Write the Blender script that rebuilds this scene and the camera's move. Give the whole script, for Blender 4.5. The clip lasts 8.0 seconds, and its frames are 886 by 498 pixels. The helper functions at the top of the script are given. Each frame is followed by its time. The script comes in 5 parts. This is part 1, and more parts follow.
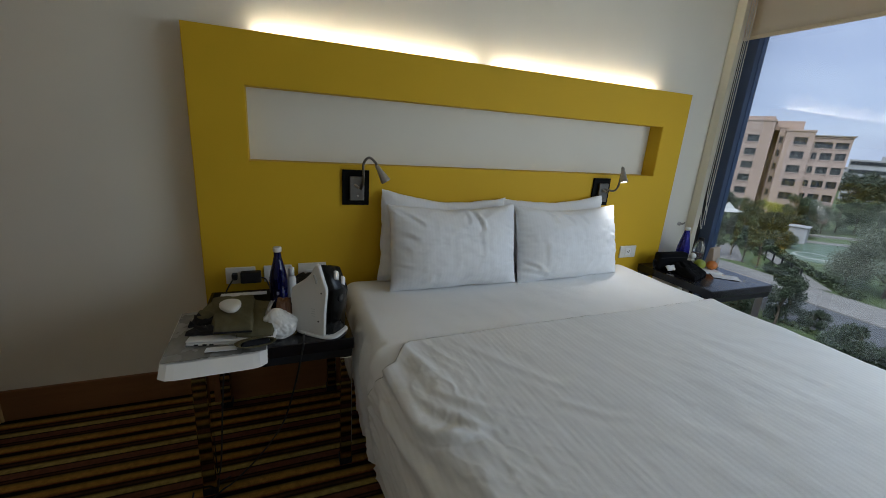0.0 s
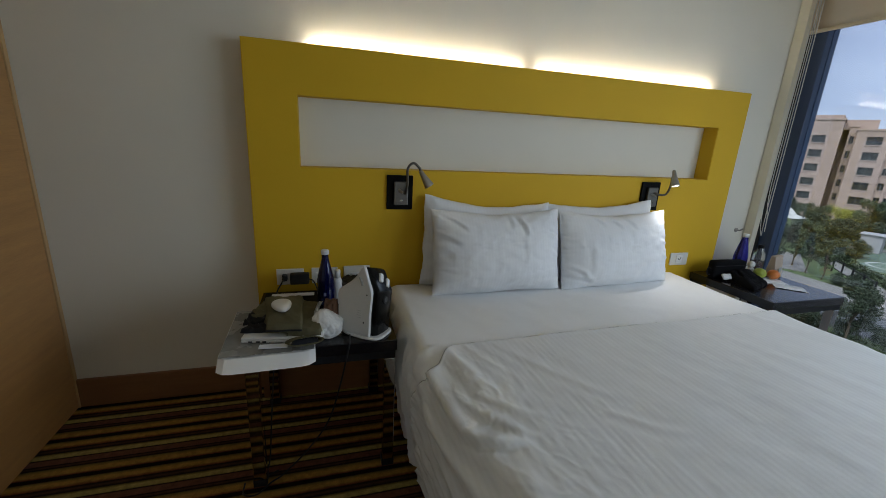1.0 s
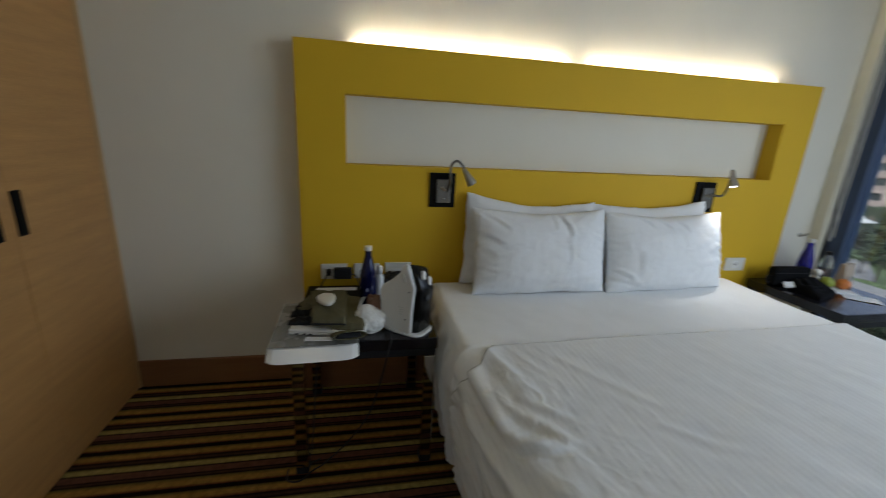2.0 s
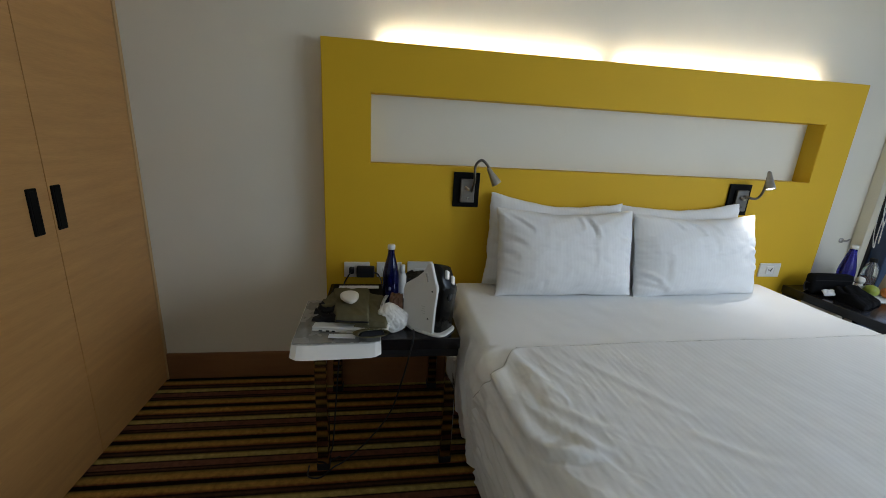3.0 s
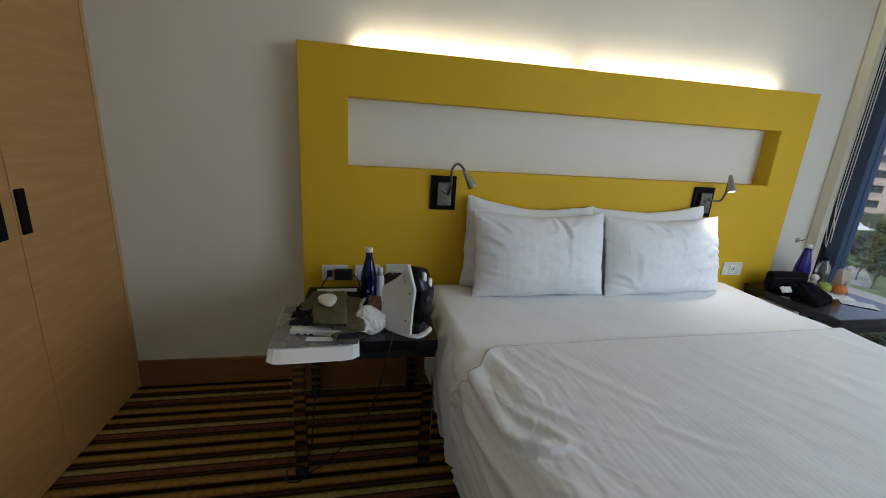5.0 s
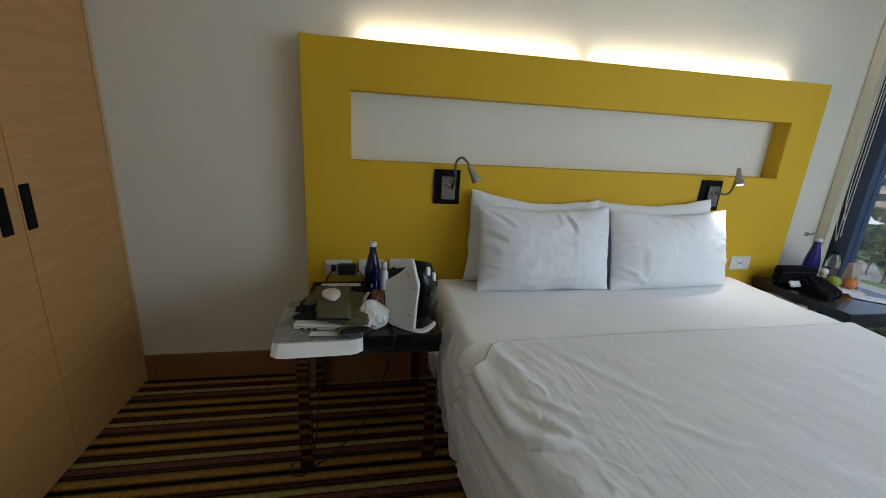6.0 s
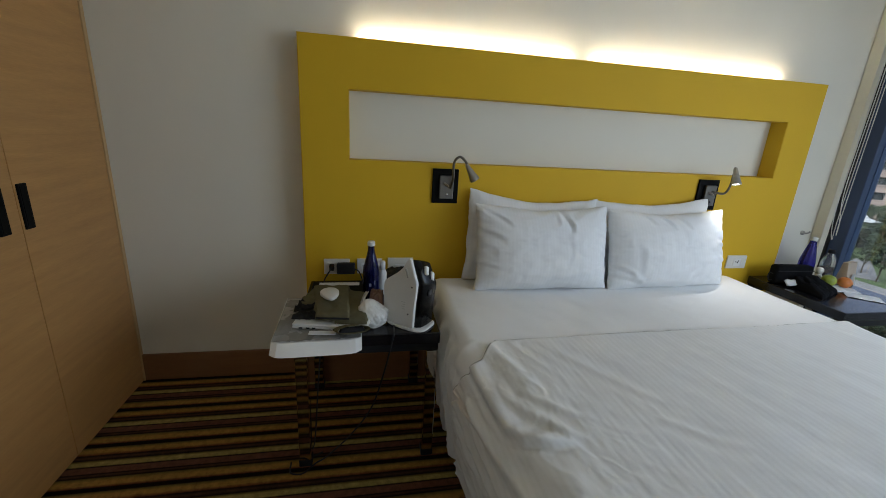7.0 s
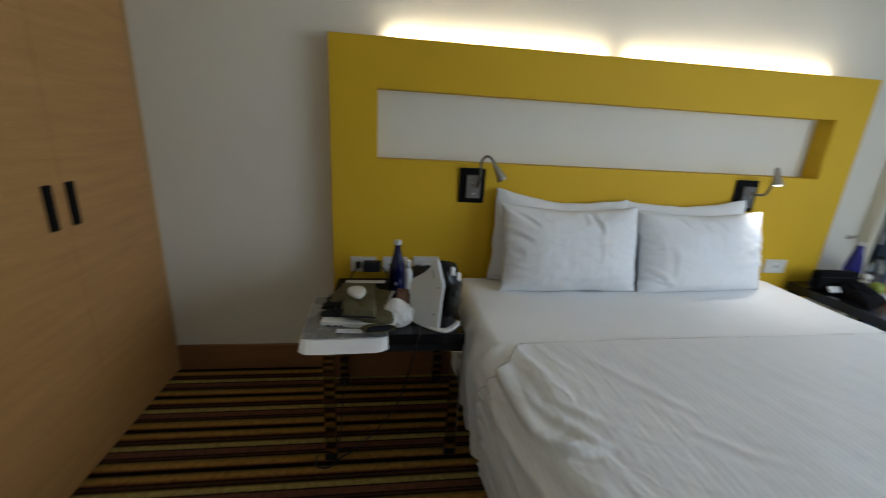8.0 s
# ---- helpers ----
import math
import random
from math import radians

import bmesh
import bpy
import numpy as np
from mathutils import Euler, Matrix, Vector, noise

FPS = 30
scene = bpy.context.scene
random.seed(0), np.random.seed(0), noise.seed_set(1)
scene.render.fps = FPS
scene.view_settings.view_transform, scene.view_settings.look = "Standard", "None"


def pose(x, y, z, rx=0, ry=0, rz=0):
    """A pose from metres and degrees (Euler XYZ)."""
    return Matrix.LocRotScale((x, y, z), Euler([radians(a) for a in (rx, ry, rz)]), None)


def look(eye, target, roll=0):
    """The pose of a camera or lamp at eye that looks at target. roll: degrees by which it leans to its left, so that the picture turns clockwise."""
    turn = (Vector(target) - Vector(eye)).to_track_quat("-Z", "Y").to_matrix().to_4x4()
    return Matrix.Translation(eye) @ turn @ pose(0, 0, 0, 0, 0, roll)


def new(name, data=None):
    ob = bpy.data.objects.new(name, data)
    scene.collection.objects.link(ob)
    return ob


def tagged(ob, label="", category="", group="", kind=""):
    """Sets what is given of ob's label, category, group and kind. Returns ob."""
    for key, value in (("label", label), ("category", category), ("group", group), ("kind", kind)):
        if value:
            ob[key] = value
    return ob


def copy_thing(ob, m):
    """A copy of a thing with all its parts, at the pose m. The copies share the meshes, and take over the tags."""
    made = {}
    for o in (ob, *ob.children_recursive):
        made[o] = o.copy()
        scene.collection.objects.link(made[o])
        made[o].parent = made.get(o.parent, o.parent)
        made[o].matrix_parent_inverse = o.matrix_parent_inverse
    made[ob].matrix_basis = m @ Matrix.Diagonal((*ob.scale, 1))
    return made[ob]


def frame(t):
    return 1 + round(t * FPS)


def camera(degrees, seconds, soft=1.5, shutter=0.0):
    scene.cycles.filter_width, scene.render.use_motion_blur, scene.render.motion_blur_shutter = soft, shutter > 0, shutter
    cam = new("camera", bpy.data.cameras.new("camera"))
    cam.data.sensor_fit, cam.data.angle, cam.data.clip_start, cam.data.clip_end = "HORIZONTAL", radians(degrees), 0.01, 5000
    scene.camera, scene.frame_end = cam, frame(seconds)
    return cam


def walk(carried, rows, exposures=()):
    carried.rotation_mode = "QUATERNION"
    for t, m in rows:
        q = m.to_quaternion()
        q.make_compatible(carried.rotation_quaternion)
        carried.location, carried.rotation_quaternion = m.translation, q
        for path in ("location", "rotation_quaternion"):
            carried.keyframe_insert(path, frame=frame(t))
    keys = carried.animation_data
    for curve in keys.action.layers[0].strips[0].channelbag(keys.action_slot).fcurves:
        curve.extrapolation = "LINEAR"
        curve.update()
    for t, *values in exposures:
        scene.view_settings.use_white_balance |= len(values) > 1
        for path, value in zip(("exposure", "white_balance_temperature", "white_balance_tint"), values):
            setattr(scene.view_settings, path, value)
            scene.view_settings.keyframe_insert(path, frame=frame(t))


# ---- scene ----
cam = camera(95.8, 8.0, soft=0.5, shutter=0.5)
PATH = [
    (0, (0.332, -1.995, 1.288), (1.065, -0.215, 0.747), 4.0),
    (0.5, (0.32, -1.996, 1.289), (0.994, -0.193, 0.746), 3.6),
    (1, (0.311, -1.993, 1.282), (0.867, -0.145, 0.757), 3.1),
    (1.5, (0.313, -1.987, 1.281), (0.9, -0.15, 0.75), 3.6),
    (1.8, (0.303, -1.974, 1.285), (0.817, -0.118, 0.747), 3.3),
    (2, (0.286, -1.977, 1.283), (0.671, -0.092, 0.736), 3.1),
    (2.2, (0.269, -1.969, 1.272), (0.563, -0.067, 0.725), 2.9),
    (3.3, (0.271, -1.962, 1.270), (0.565, -0.059, 0.727), 3.3),
    (3.5, (0.276, -1.968, 1.275), (0.569, -0.065, 0.733), 3.2),
    (4, (0.273, -1.969, 1.276), (0.602, -0.073, 0.733), 3.7),
    (4.5, (0.274, -1.991, 1.283), (0.667, -0.1, 0.761), 3.6),
    (5.8, (0.280, -1.981, 1.273), (0.657, -0.096, 0.722), 3.35),
    (6, (0.281, -1.981, 1.273), (0.65, -0.095, 0.72), 3.3),
    (6.5, (0.275, -1.98, 1.276), (0.643, -0.096, 0.715), 3.6),
    (7, (0.278, -1.983, 1.279), (0.658, -0.101, 0.717), 3.4),
    (7.5, (0.28, -1.981, 1.273), (0.658, -0.101, 0.706), 3.5),
    (7.8, (0.277, -1.971, 1.281), (0.639, -0.090, 0.708), 3.6),
    (7.9, (0.269, -1.969, 1.293), (0.615, -0.089, 0.706), 3.6),
    (8, (0.261, -1.971, 1.295), (0.533, -0.079, 0.705), 3.4),
]
walk(cam, [(t, look(eye, target, roll)) for t, eye, target, roll in PATH], [(0, 0.50), (1.5, 0.59), (2.0, 0.71), (3.5, 0.89), (8.0, 0.84)])

# ---- light ----
EL, AZ = radians(55), radians(-117)
world = bpy.data.worlds.new("overcast_sky")
scene.world = world
world.use_nodes = True
wn, wl = world.node_tree.nodes, world.node_tree.links
sky = wn.new("ShaderNodeTexSky")
sky.sky_type, sky.sun_disc, sky.sun_elevation, sky.sun_rotation = "NISHITA", False, EL, AZ
cloud = wn.new("ShaderNodeTexNoise")
cloud.inputs["Scale"].default_value, cloud.inputs["Detail"].default_value = 2.2, 6
wco = wn.new("ShaderNodeTexCoord")
wmap = wn.new("ShaderNodeMapping")
wmap.inputs["Scale"].default_value = (1, 1, 3.5)
wl.new(wco.outputs["Generated"], wmap.inputs["Vector"])
wl.new(wmap.outputs["Vector"], cloud.inputs["Vector"])
cr = wn.new("ShaderNodeValToRGB")
cr.color_ramp.elements[0].position, cr.color_ramp.elements[0].color = 0.36, (4.4, 4.9, 7.2, 1)
cr.color_ramp.elements[1].position, cr.color_ramp.elements[1].color = 0.66, (7.2, 7.6, 9.4, 1)
wl.new(cloud.outputs["Fac"], cr.inputs["Fac"])
wmix = wn.new("ShaderNodeMix")
wmix.data_type = "RGBA"
wmix.inputs["Factor"].default_value = 0.8
wl.new(sky.outputs["Color"], wmix.inputs["A"])
wl.new(cr.outputs["Color"], wmix.inputs["B"])
bg = wn["Background"]
bg.inputs["Strength"].default_value = 0.103
wl.new(wmix.outputs["Result"], bg.inputs["Color"])

sun = new("sun", bpy.data.lights.new("sun", "SUN"))
sun.data.energy, sun.data.angle, sun.data.color = 3.9, radians(50), (1.0, 0.95, 0.88)
sun.matrix_world = look((0, 0, 30), (-math.sin(AZ) * 30 * math.cos(EL) + 0, -math.cos(AZ) * 30 * math.cos(EL), 30 - 30 * math.sin(EL)))

window_light = new("window_daylight", bpy.data.lights.new("window_daylight", "AREA"))
window_light.data.shape, window_light.data.size, window_light.data.size_y = "RECTANGLE", 1.9, 1.0
window_light.data.energy, window_light.data.color = 16.5, (0.71, 0.845, 1.0)
window_light.matrix_world = look((2.95, -2.2, 1.35), (0.2, -0.8, -0.05))

# ---- helpers for meshes ----
def thing(name, label, category, at=(0, 0, 0), turn=0, group="", kind=""):
    ob = new(name)
    ob.empty_display_size = 0.05
    ob.matrix_basis = pose(*at, 0, 0, turn)
    return tagged(ob, label, category, group, kind)


def mesh_of(name, bm, material, smooth=False):
    me = bpy.data.meshes.new(name)
    bm.normal_update()
    bm.to_mesh(me)
    bm.free()
    for m in material if isinstance(material, (list, tuple)) else [material]:
        me.materials.append(m)
    if smooth:
        for p in me.polygons:
            p.use_smooth = True
    return me


def part(name, bm, material, parent, label="", smooth=False):
    ob = new(name, mesh_of(name, bm, material, smooth))
    ob.parent = parent
    return tagged(ob, label)


def box(x0, x1, y0, y1, z0, z1, bevel=0.0, bm=None, seg=2):
    own = bmesh.new()
    bmesh.ops.create_cube(own, size=1)
    for v in own.verts:
        v.co = Vector((x0 + (v.co.x + 0.5) * (x1 - x0), y0 + (v.co.y + 0.5) * (y1 - y0), z0 + (v.co.z + 0.5) * (z1 - z0)))
    if bevel:
        bmesh.ops.bevel(own, geom=own.edges[:], offset=bevel, segments=seg, affect="EDGES", profile=0.5)
    if bm is None:
        return own
    me = bpy.data.meshes.new("tmp")
    own.to_mesh(me)
    own.free()
    bm.from_mesh(me)
    bpy.data.meshes.remove(me)
    return bm


def lathe(profile, n=24, bm=None, m=None):
    """Turned body from (radius, height) pairs."""
    bm = bm or bmesh.new()
    m = m or Matrix()
    rings = []
    for r, z in profile:
        rings.append([bm.verts.new(m @ Vector((r * math.cos(a), r * math.sin(a), z))) for a in (2 * math.pi * k / n for k in range(n))])
    for a, b in zip(rings, rings[1:]):
        for k in range(n):
            bm.faces.new((a[k], a[(k + 1) % n], b[(k + 1) % n], b[k]))
    bm.faces.new(rings[0][::-1])
    bm.faces.new(rings[-1])
    return bm


def smooth_path(pts, n=8):
    pts = [Vector(p) for p in pts]
    ext = [2 * pts[0] - pts[1]] + pts + [2 * pts[-1] - pts[-2]]
    out = []
    for a, b, c, d in zip(ext, ext[1:], ext[2:], ext[3:]):
        for k in range(n):
            t = k / n
            out.append(0.5 * ((2 * b) + (c - a) * t + (2 * a - 5 * b + 4 * c - d) * t * t + (3 * b - a - 3 * c + d) * t ** 3))
    return out + [pts[-1]]


def tube(pts, r, n=10, bm=None, steps=8, taper=None):
    bm = bm or bmesh.new()
    path = smooth_path(pts, steps) if steps else [Vector(p) for p in pts]
    rings, up = [], Vector((0.3, 0.2, 1)).normalized()
    for i, p in enumerate(path):
        d = (path[min(i + 1, len(path) - 1)] - path[max(i - 1, 0)]).normalized()
        s = d.cross(up)
        s = s.normalized() if s.length > 1e-4 else Vector((1, 0, 0))
        u = s.cross(d).normalized()
        up = u
        rr = r if taper is None else r + (taper - r) * i / (len(path) - 1)
        rings.append([bm.verts.new(p + rr * (math.cos(2 * math.pi * k / n) * s + math.sin(2 * math.pi * k / n) * u)) for k in range(n)])
    for a, b in zip(rings, rings[1:]):
        for k in range(n):
            bm.faces.new((a[k], a[(k + 1) % n], b[(k + 1) % n], b[k]))
    bm.faces.new(rings[0][::-1])
    bm.faces.new(rings[-1])
    bmesh.ops.recalc_face_normals(bm, faces=bm.faces[:])
    return bm


def sheet_mesh(name, fn, nu, nv, material, thick=0.0):
    """A smooth grid fn(u, v) -> point, u and v from 0 to 1."""
    bm = bmesh.new()
    g = [[bm.verts.new(fn(i / nu, j / nv)) for j in range(nv + 1)] for i in range(nu + 1)]
    for i in range(nu):
        for j in range(nv):
            bm.faces.new((g[i][j], g[i][j + 1], g[i + 1][j + 1], g[i + 1][j]))
    if thick:
        bmesh.ops.solidify(bm, geom=bm.faces[:], thickness=thick)
    return mesh_of(name, bm, material, True)


def fbm(x, y, z=0.0, n=4):
    return noise.fractal(Vector((x, y, z)), 1.0, 2.0, n)


def sstep(a, b, x):
    t = min(1, max(0, (x - a) / (b - a)))
    return t * t * (3 - 2 * t)


# ---- materials ----
def mat(name, col, rough=0.6, metal=0.0, var=0.12, scale=6.0, bump=0.05, bscale=120.0, stretch=(1, 1, 1), col2=None, rvar=0.1, random_piece=0.0, dist=0.002):
    m = bpy.data.materials.new(name)
    m.use_nodes = True
    n, l = m.node_tree.nodes, m.node_tree.links
    b = n["Principled BSDF"]
    co = n.new("ShaderNodeTexCoord")
    mp = n.new("ShaderNodeMapping")
    mp.inputs["Scale"].default_value = stretch
    l.new(co.outputs["Object"], mp.inputs["Vector"])
    big = n.new("ShaderNodeTexNoise")
    big.inputs["Scale"].default_value, big.inputs["Detail"].default_value = scale, 5
    fine = n.new("ShaderNodeTexNoise")
    fine.inputs["Scale"].default_value, fine.inputs["Detail"].default_value = bscale, 3
    for k in (big, fine):
        l.new(mp.outputs["Vector"], k.inputs["Vector"])
    ramp = n.new("ShaderNodeValToRGB")
    e = ramp.color_ramp.elements
    e[0].position, e[1].position = 0.3, 0.7
    e[0].color = (*[c * (1 - var) for c in col], 1)
    e[1].color = (*(col2 or [min(1, c * (1 + var)) for c in col]), 1)
    mixf = n.new("ShaderNodeMath")
    mixf.operation = "MULTIPLY_ADD"
    mixf.inputs[1].default_value = 0.35
    l.new(fine.outputs["Fac"], mixf.inputs[0])
    sc = n.new("ShaderNodeMath")
    sc.operation = "MULTIPLY"
    sc.inputs[1].default_value = 0.65
    l.new(big.outputs["Fac"], sc.inputs[0])
    l.new(sc.outputs[0], mixf.inputs[2])
    l.new(mixf.outputs[0], ramp.inputs["Fac"])
    l.new(ramp.outputs["Color"], b.inputs["Base Color"])
    rr = n.new("ShaderNodeMapRange")
    rr.inputs["To Min"].default_value, rr.inputs["To Max"].default_value = max(0.02, rough - rvar), min(1, rough + rvar)
    l.new(big.outputs["Fac"], rr.inputs["Value"])
    l.new(rr.outputs["Result"], b.inputs["Roughness"])
    b.inputs["Metallic"].default_value = metal
    if bump:
        bp = n.new("ShaderNodeBump")
        bp.inputs["Strength"].default_value, bp.inputs["Distance"].default_value = bump, dist
        l.new(fine.outputs["Fac"], bp.inputs["Height"])
        l.new(bp.outputs["Normal"], b.inputs["Normal"])
    return m


def emitter(name, col, strength):
    m = bpy.data.materials.new(name)
    m.use_nodes = True
    b = m.node_tree.nodes["Principled BSDF"]
    b.inputs["Base Color"].default_value = (*col, 1)
    b.inputs["Emission Color"].default_value = (*col, 1)
    b.inputs["Emission Strength"].default_value = strength
    return m


def clear_glass(name, tint, rough=0.0):
    m = bpy.data.materials.new(name)
    m.use_nodes = True
    n, l = m.node_tree.nodes, m.node_tree.links
    n.remove(n["Principled BSDF"])
    tr, gl, fr, mx = n.new("ShaderNodeBsdfTransparent"), n.new("ShaderNodeBsdfGlossy"), n.new("ShaderNodeFresnel"), n.new("ShaderNodeMixShader")
    tr.inputs["Color"].default_value = (*tint, 1)
    gl.inputs["Roughness"].default_value = rough
    gl.inputs["Color"].default_value = (0.65, 0.65, 0.65, 1)
    fr.inputs["IOR"].default_value = 1.7
    l.new(fr.outputs[0], mx.inputs[0])
    l.new(tr.outputs[0], mx.inputs[1])
    l.new(gl.outputs[0], mx.inputs[2])
    l.new(mx.outputs[0], n["Material Output"].inputs["Surface"])
    return m


def body_glass(name, col, rough=0.03, weight=0.9):
    m = bpy.data.materials.new(name)
    m.use_nodes = True
    b = m.node_tree.nodes["Principled BSDF"]
    b.inputs["Base Color"].default_value = (*col, 1)
    b.inputs["Roughness"].default_value = rough
    b.inputs["Transmission Weight"].default_value = weight
    b.inputs["IOR"].default_value = 1.45
    return m


def striped(name, base_mat_args, axis, period, stops, wobble=0.002, relief=0.0):
    """Stripes across one axis of object space, over a grainy base."""
    m = mat(name, **base_mat_args)
    n, l = m.node_tree.nodes, m.node_tree.links
    b = n["Principled BSDF"]
    co = n.new("ShaderNodeTexCoord")
    wob = n.new("ShaderNodeTexNoise")
    wob.inputs["Scale"].default_value = 90
    l.new(co.outputs["Object"], wob.inputs["Vector"])
    sep = n.new("ShaderNodeSeparateXYZ")
    l.new(co.outputs["Object"], sep.inputs[0])
    w1 = n.new("ShaderNodeMath")
    w1.operation, w1.inputs[1].default_value = "MULTIPLY", wobble
    l.new(wob.outputs["Fac"], w1.inputs[0])
    ad = n.new("ShaderNodeMath")
    ad.operation = "ADD"
    if axis == "XZ":
        xz = n.new("ShaderNodeMath")
        xz.operation = "ADD"
        l.new(sep.outputs["X"], xz.inputs[0])
        l.new(sep.outputs["Z"], xz.inputs[1])
        l.new(xz.outputs[0], ad.inputs[0])
    else:
        l.new(sep.outputs[axis], ad.inputs[0])
    l.new(w1.outputs[0], ad.inputs[1])
    dv = n.new("ShaderNodeMath")
    dv.operation, dv.inputs[1].default_value = "DIVIDE", period
    l.new(ad.outputs[0], dv.inputs[0])
    fc = n.new("ShaderNodeMath")
    fc.operation = "FRACT"
    l.new(dv.outputs[0], fc.inputs[0])
    rp = n.new("ShaderNodeValToRGB")
    els = rp.color_ramp.elements
    while len(els) > 1:
        els.remove(els[-1])
    for i, (p, c) in enumerate(stops):
        e = els[0] if i == 0 else els.new(p)
        e.position, e.color = p, (*c, 1)
    l.new(fc.outputs[0], rp.inputs["Fac"])
    mx = n.new("ShaderNodeMix")
    mx.data_type, mx.blend_type = "RGBA", "MULTIPLY"
    mx.inputs["Factor"].default_value = 1.0
    old = b.inputs["Base Color"].links[0].from_socket
    l.new(old, mx.inputs["A"])
    l.new(rp.outputs["Color"], mx.inputs["B"])
    l.new(mx.outputs["Result"], b.inputs["Base Color"])
    if relief:
        bp = n.new("ShaderNodeBump")
        bp.inputs["Strength"].default_value, bp.inputs["Distance"].default_value = relief, 0.004
        pucker = n.new("ShaderNodeTexNoise")
        pucker.inputs["Scale"].default_value, pucker.inputs["Detail"].default_value = 38, 3
        l.new(co.outputs["Object"], pucker.inputs["Vector"])
        both = n.new("ShaderNodeMath")
        both.operation = "ADD"
        l.new(rp.outputs["Color"], both.inputs[0])
        half = n.new("ShaderNodeMath")
        half.operation, half.inputs[1].default_value = "MULTIPLY", 0.12
        l.new(pucker.outputs["Fac"], half.inputs[0])
        l.new(half.outputs[0], both.inputs[1])
        l.new(both.outputs[0], bp.inputs["Height"])
        l.new(b.inputs["Normal"].links[0].from_socket, bp.inputs["Normal"])
        l.new(bp.outputs["Normal"], b.inputs["Normal"])
    return m


PLASTER = mat("painted_plaster", (0.775, 0.742, 0.645), 0.75, var=0.03, scale=3, bump=0.12, bscale=260)
CREAMWALL = mat("cream_wall_paint", (0.80, 0.75, 0.655), 0.75, var=0.05, scale=3, bump=0.1, bscale=260)
CEIL = mat("ceiling_paint", (0.66, 0.63, 0.58), 0.85, var=0.03, bump=0.05)
YELLOW = mat("mustard_paint", (0.67, 0.415, 0.022), 0.6, var=0.05, scale=2.5, bump=0.10, bscale=300)
OAK = mat("oak_veneer", (0.49, 0.25, 0.082), 0.42, var=0.13, scale=1.8, bump=0.02, bscale=15, stretch=(3, 1.7, 20), col2=(0.56, 0.30, 0.106))
OAK_EDGE = mat("oak_lipping", (0.56, 0.36, 0.17), 0.45, var=0.15, scale=4, bscale=30, stretch=(8, 8, 1.5))
BASEWOOD = mat("brown_baseboard_wood", (0.24, 0.112, 0.045), 0.45, var=0.15, scale=3, bscale=40, stretch=(1.2, 8, 14))
DARKPLATE = mat("black_plastic", (0.012, 0.012, 0.013), 0.35, var=0.2, bump=0.04)
SATIN = mat("matt_black", (0.018, 0.018, 0.02), 0.6, var=0.2, bump=0.08)
STEEL = mat("brushed_steel", (0.42, 0.40, 0.37), 0.36, 1.0, var=0.12, scale=9, bscale=200, stretch=(1, 1, 12))
DKSTEEL = mat("dark_brushed_steel", (0.20, 0.19, 0.175), 0.35, 1.0, var=0.12, scale=9, bscale=200, stretch=(1, 1, 12))
CHROME = mat("chrome", (0.42, 0.40, 0.37), 0.04, 1.0, var=0.04, bump=0.0, rvar=0.02)
TABLETOP = mat("black_laminate", (0.009, 0.008, 0.010), 0.15, var=0.25, scale=14, bump=0.05, bscale=220)
LINEN = mat("white_cotton", (0.86, 0.865, 0.865), 0.8, var=0.03, scale=4, bump=0.25, bscale=500)
WHITE_PL = mat("white_plastic", (0.76, 0.75, 0.72), 0.4, var=0.03, bump=0.02)
IVORY = mat("ivory_switch_plastic", (0.70, 0.68, 0.62), 0.38, var=0.04, bump=0.02)
BLIND = mat("cream_blind_fabric", (0.80, 0.72, 0.58), 0.8, var=0.05, scale=5, bump=0.2, bscale=420)
bn, bl_ = BLIND.node_tree.nodes, BLIND.node_tree.links
tl, tm = bn.new("ShaderNodeBsdfTranslucent"), bn.new("ShaderNodeMixShader")
tl.inputs["Color"].default_value = (0.95, 0.84, 0.66, 1)
tm.inputs[0].default_value = 0.6
bl_.new(bn["Principled BSDF"].outputs[0], tm.inputs[1])
bl_.new(tl.outputs[0], tm.inputs[2])
bl_.new(tm.outputs[0], bn["Material Output"].inputs["Surface"])
CREAM = mat("cream_aluminium", (0.80, 0.75, 0.60), 0.45, var=0.04, bump=0.03)
NAVY = mat("dark_blue_aluminium", (0.042, 0.070, 0.14), 0.45, var=0.12, bump=0.03)
OLIVE = mat("olive_cotton_twill", (0.125, 0.112, 0.062), 0.85, var=0.2, scale=14, bump=0.35, bscale=420)
OLIVE_DK = mat("dark_lining_cloth", (0.018, 0.018, 0.02), 0.85, var=0.2, bump=0.2, bscale=300)
BLUEGLASS = body_glass("cobalt_glass", (0.004, 0.006, 0.085), 0.05, 0.5)
# lighter copy of the cobalt glass, with the window's backlight put into its colour
BACKLITGLASS = body_glass("backlit_cobalt_glass", (0.04, 0.04, 0.55), 0.05, 0.9)
PALEGLASS = body_glass("clear_plastic", (0.85, 0.88, 0.9), 0.05, 0.9)
PANE = clear_glass("window_glass", (0.80, 0.86, 0.90), 0.02)
BAGFILM = mat("thin_white_polythene", (0.80, 0.79, 0.76), 0.28, var=0.06, scale=20, bump=0.3, bscale=60)
BROWNSTUFF = mat("brown_paper", (0.16, 0.075, 0.04), 0.6, var=0.2)
KRAFT = mat("kraft_paper", (0.50, 0.40, 0.31), 0.8, var=0.08, scale=12, bump=0.1)
PAPER = mat("white_paper", (0.82, 0.84, 0.88), 0.75, var=0.02, bump=0.02)
GREYFILM = mat("grey_polythene", (0.26, 0.257, 0.245), 0.28, var=0.1, scale=10, bump=0.35, bscale=40)
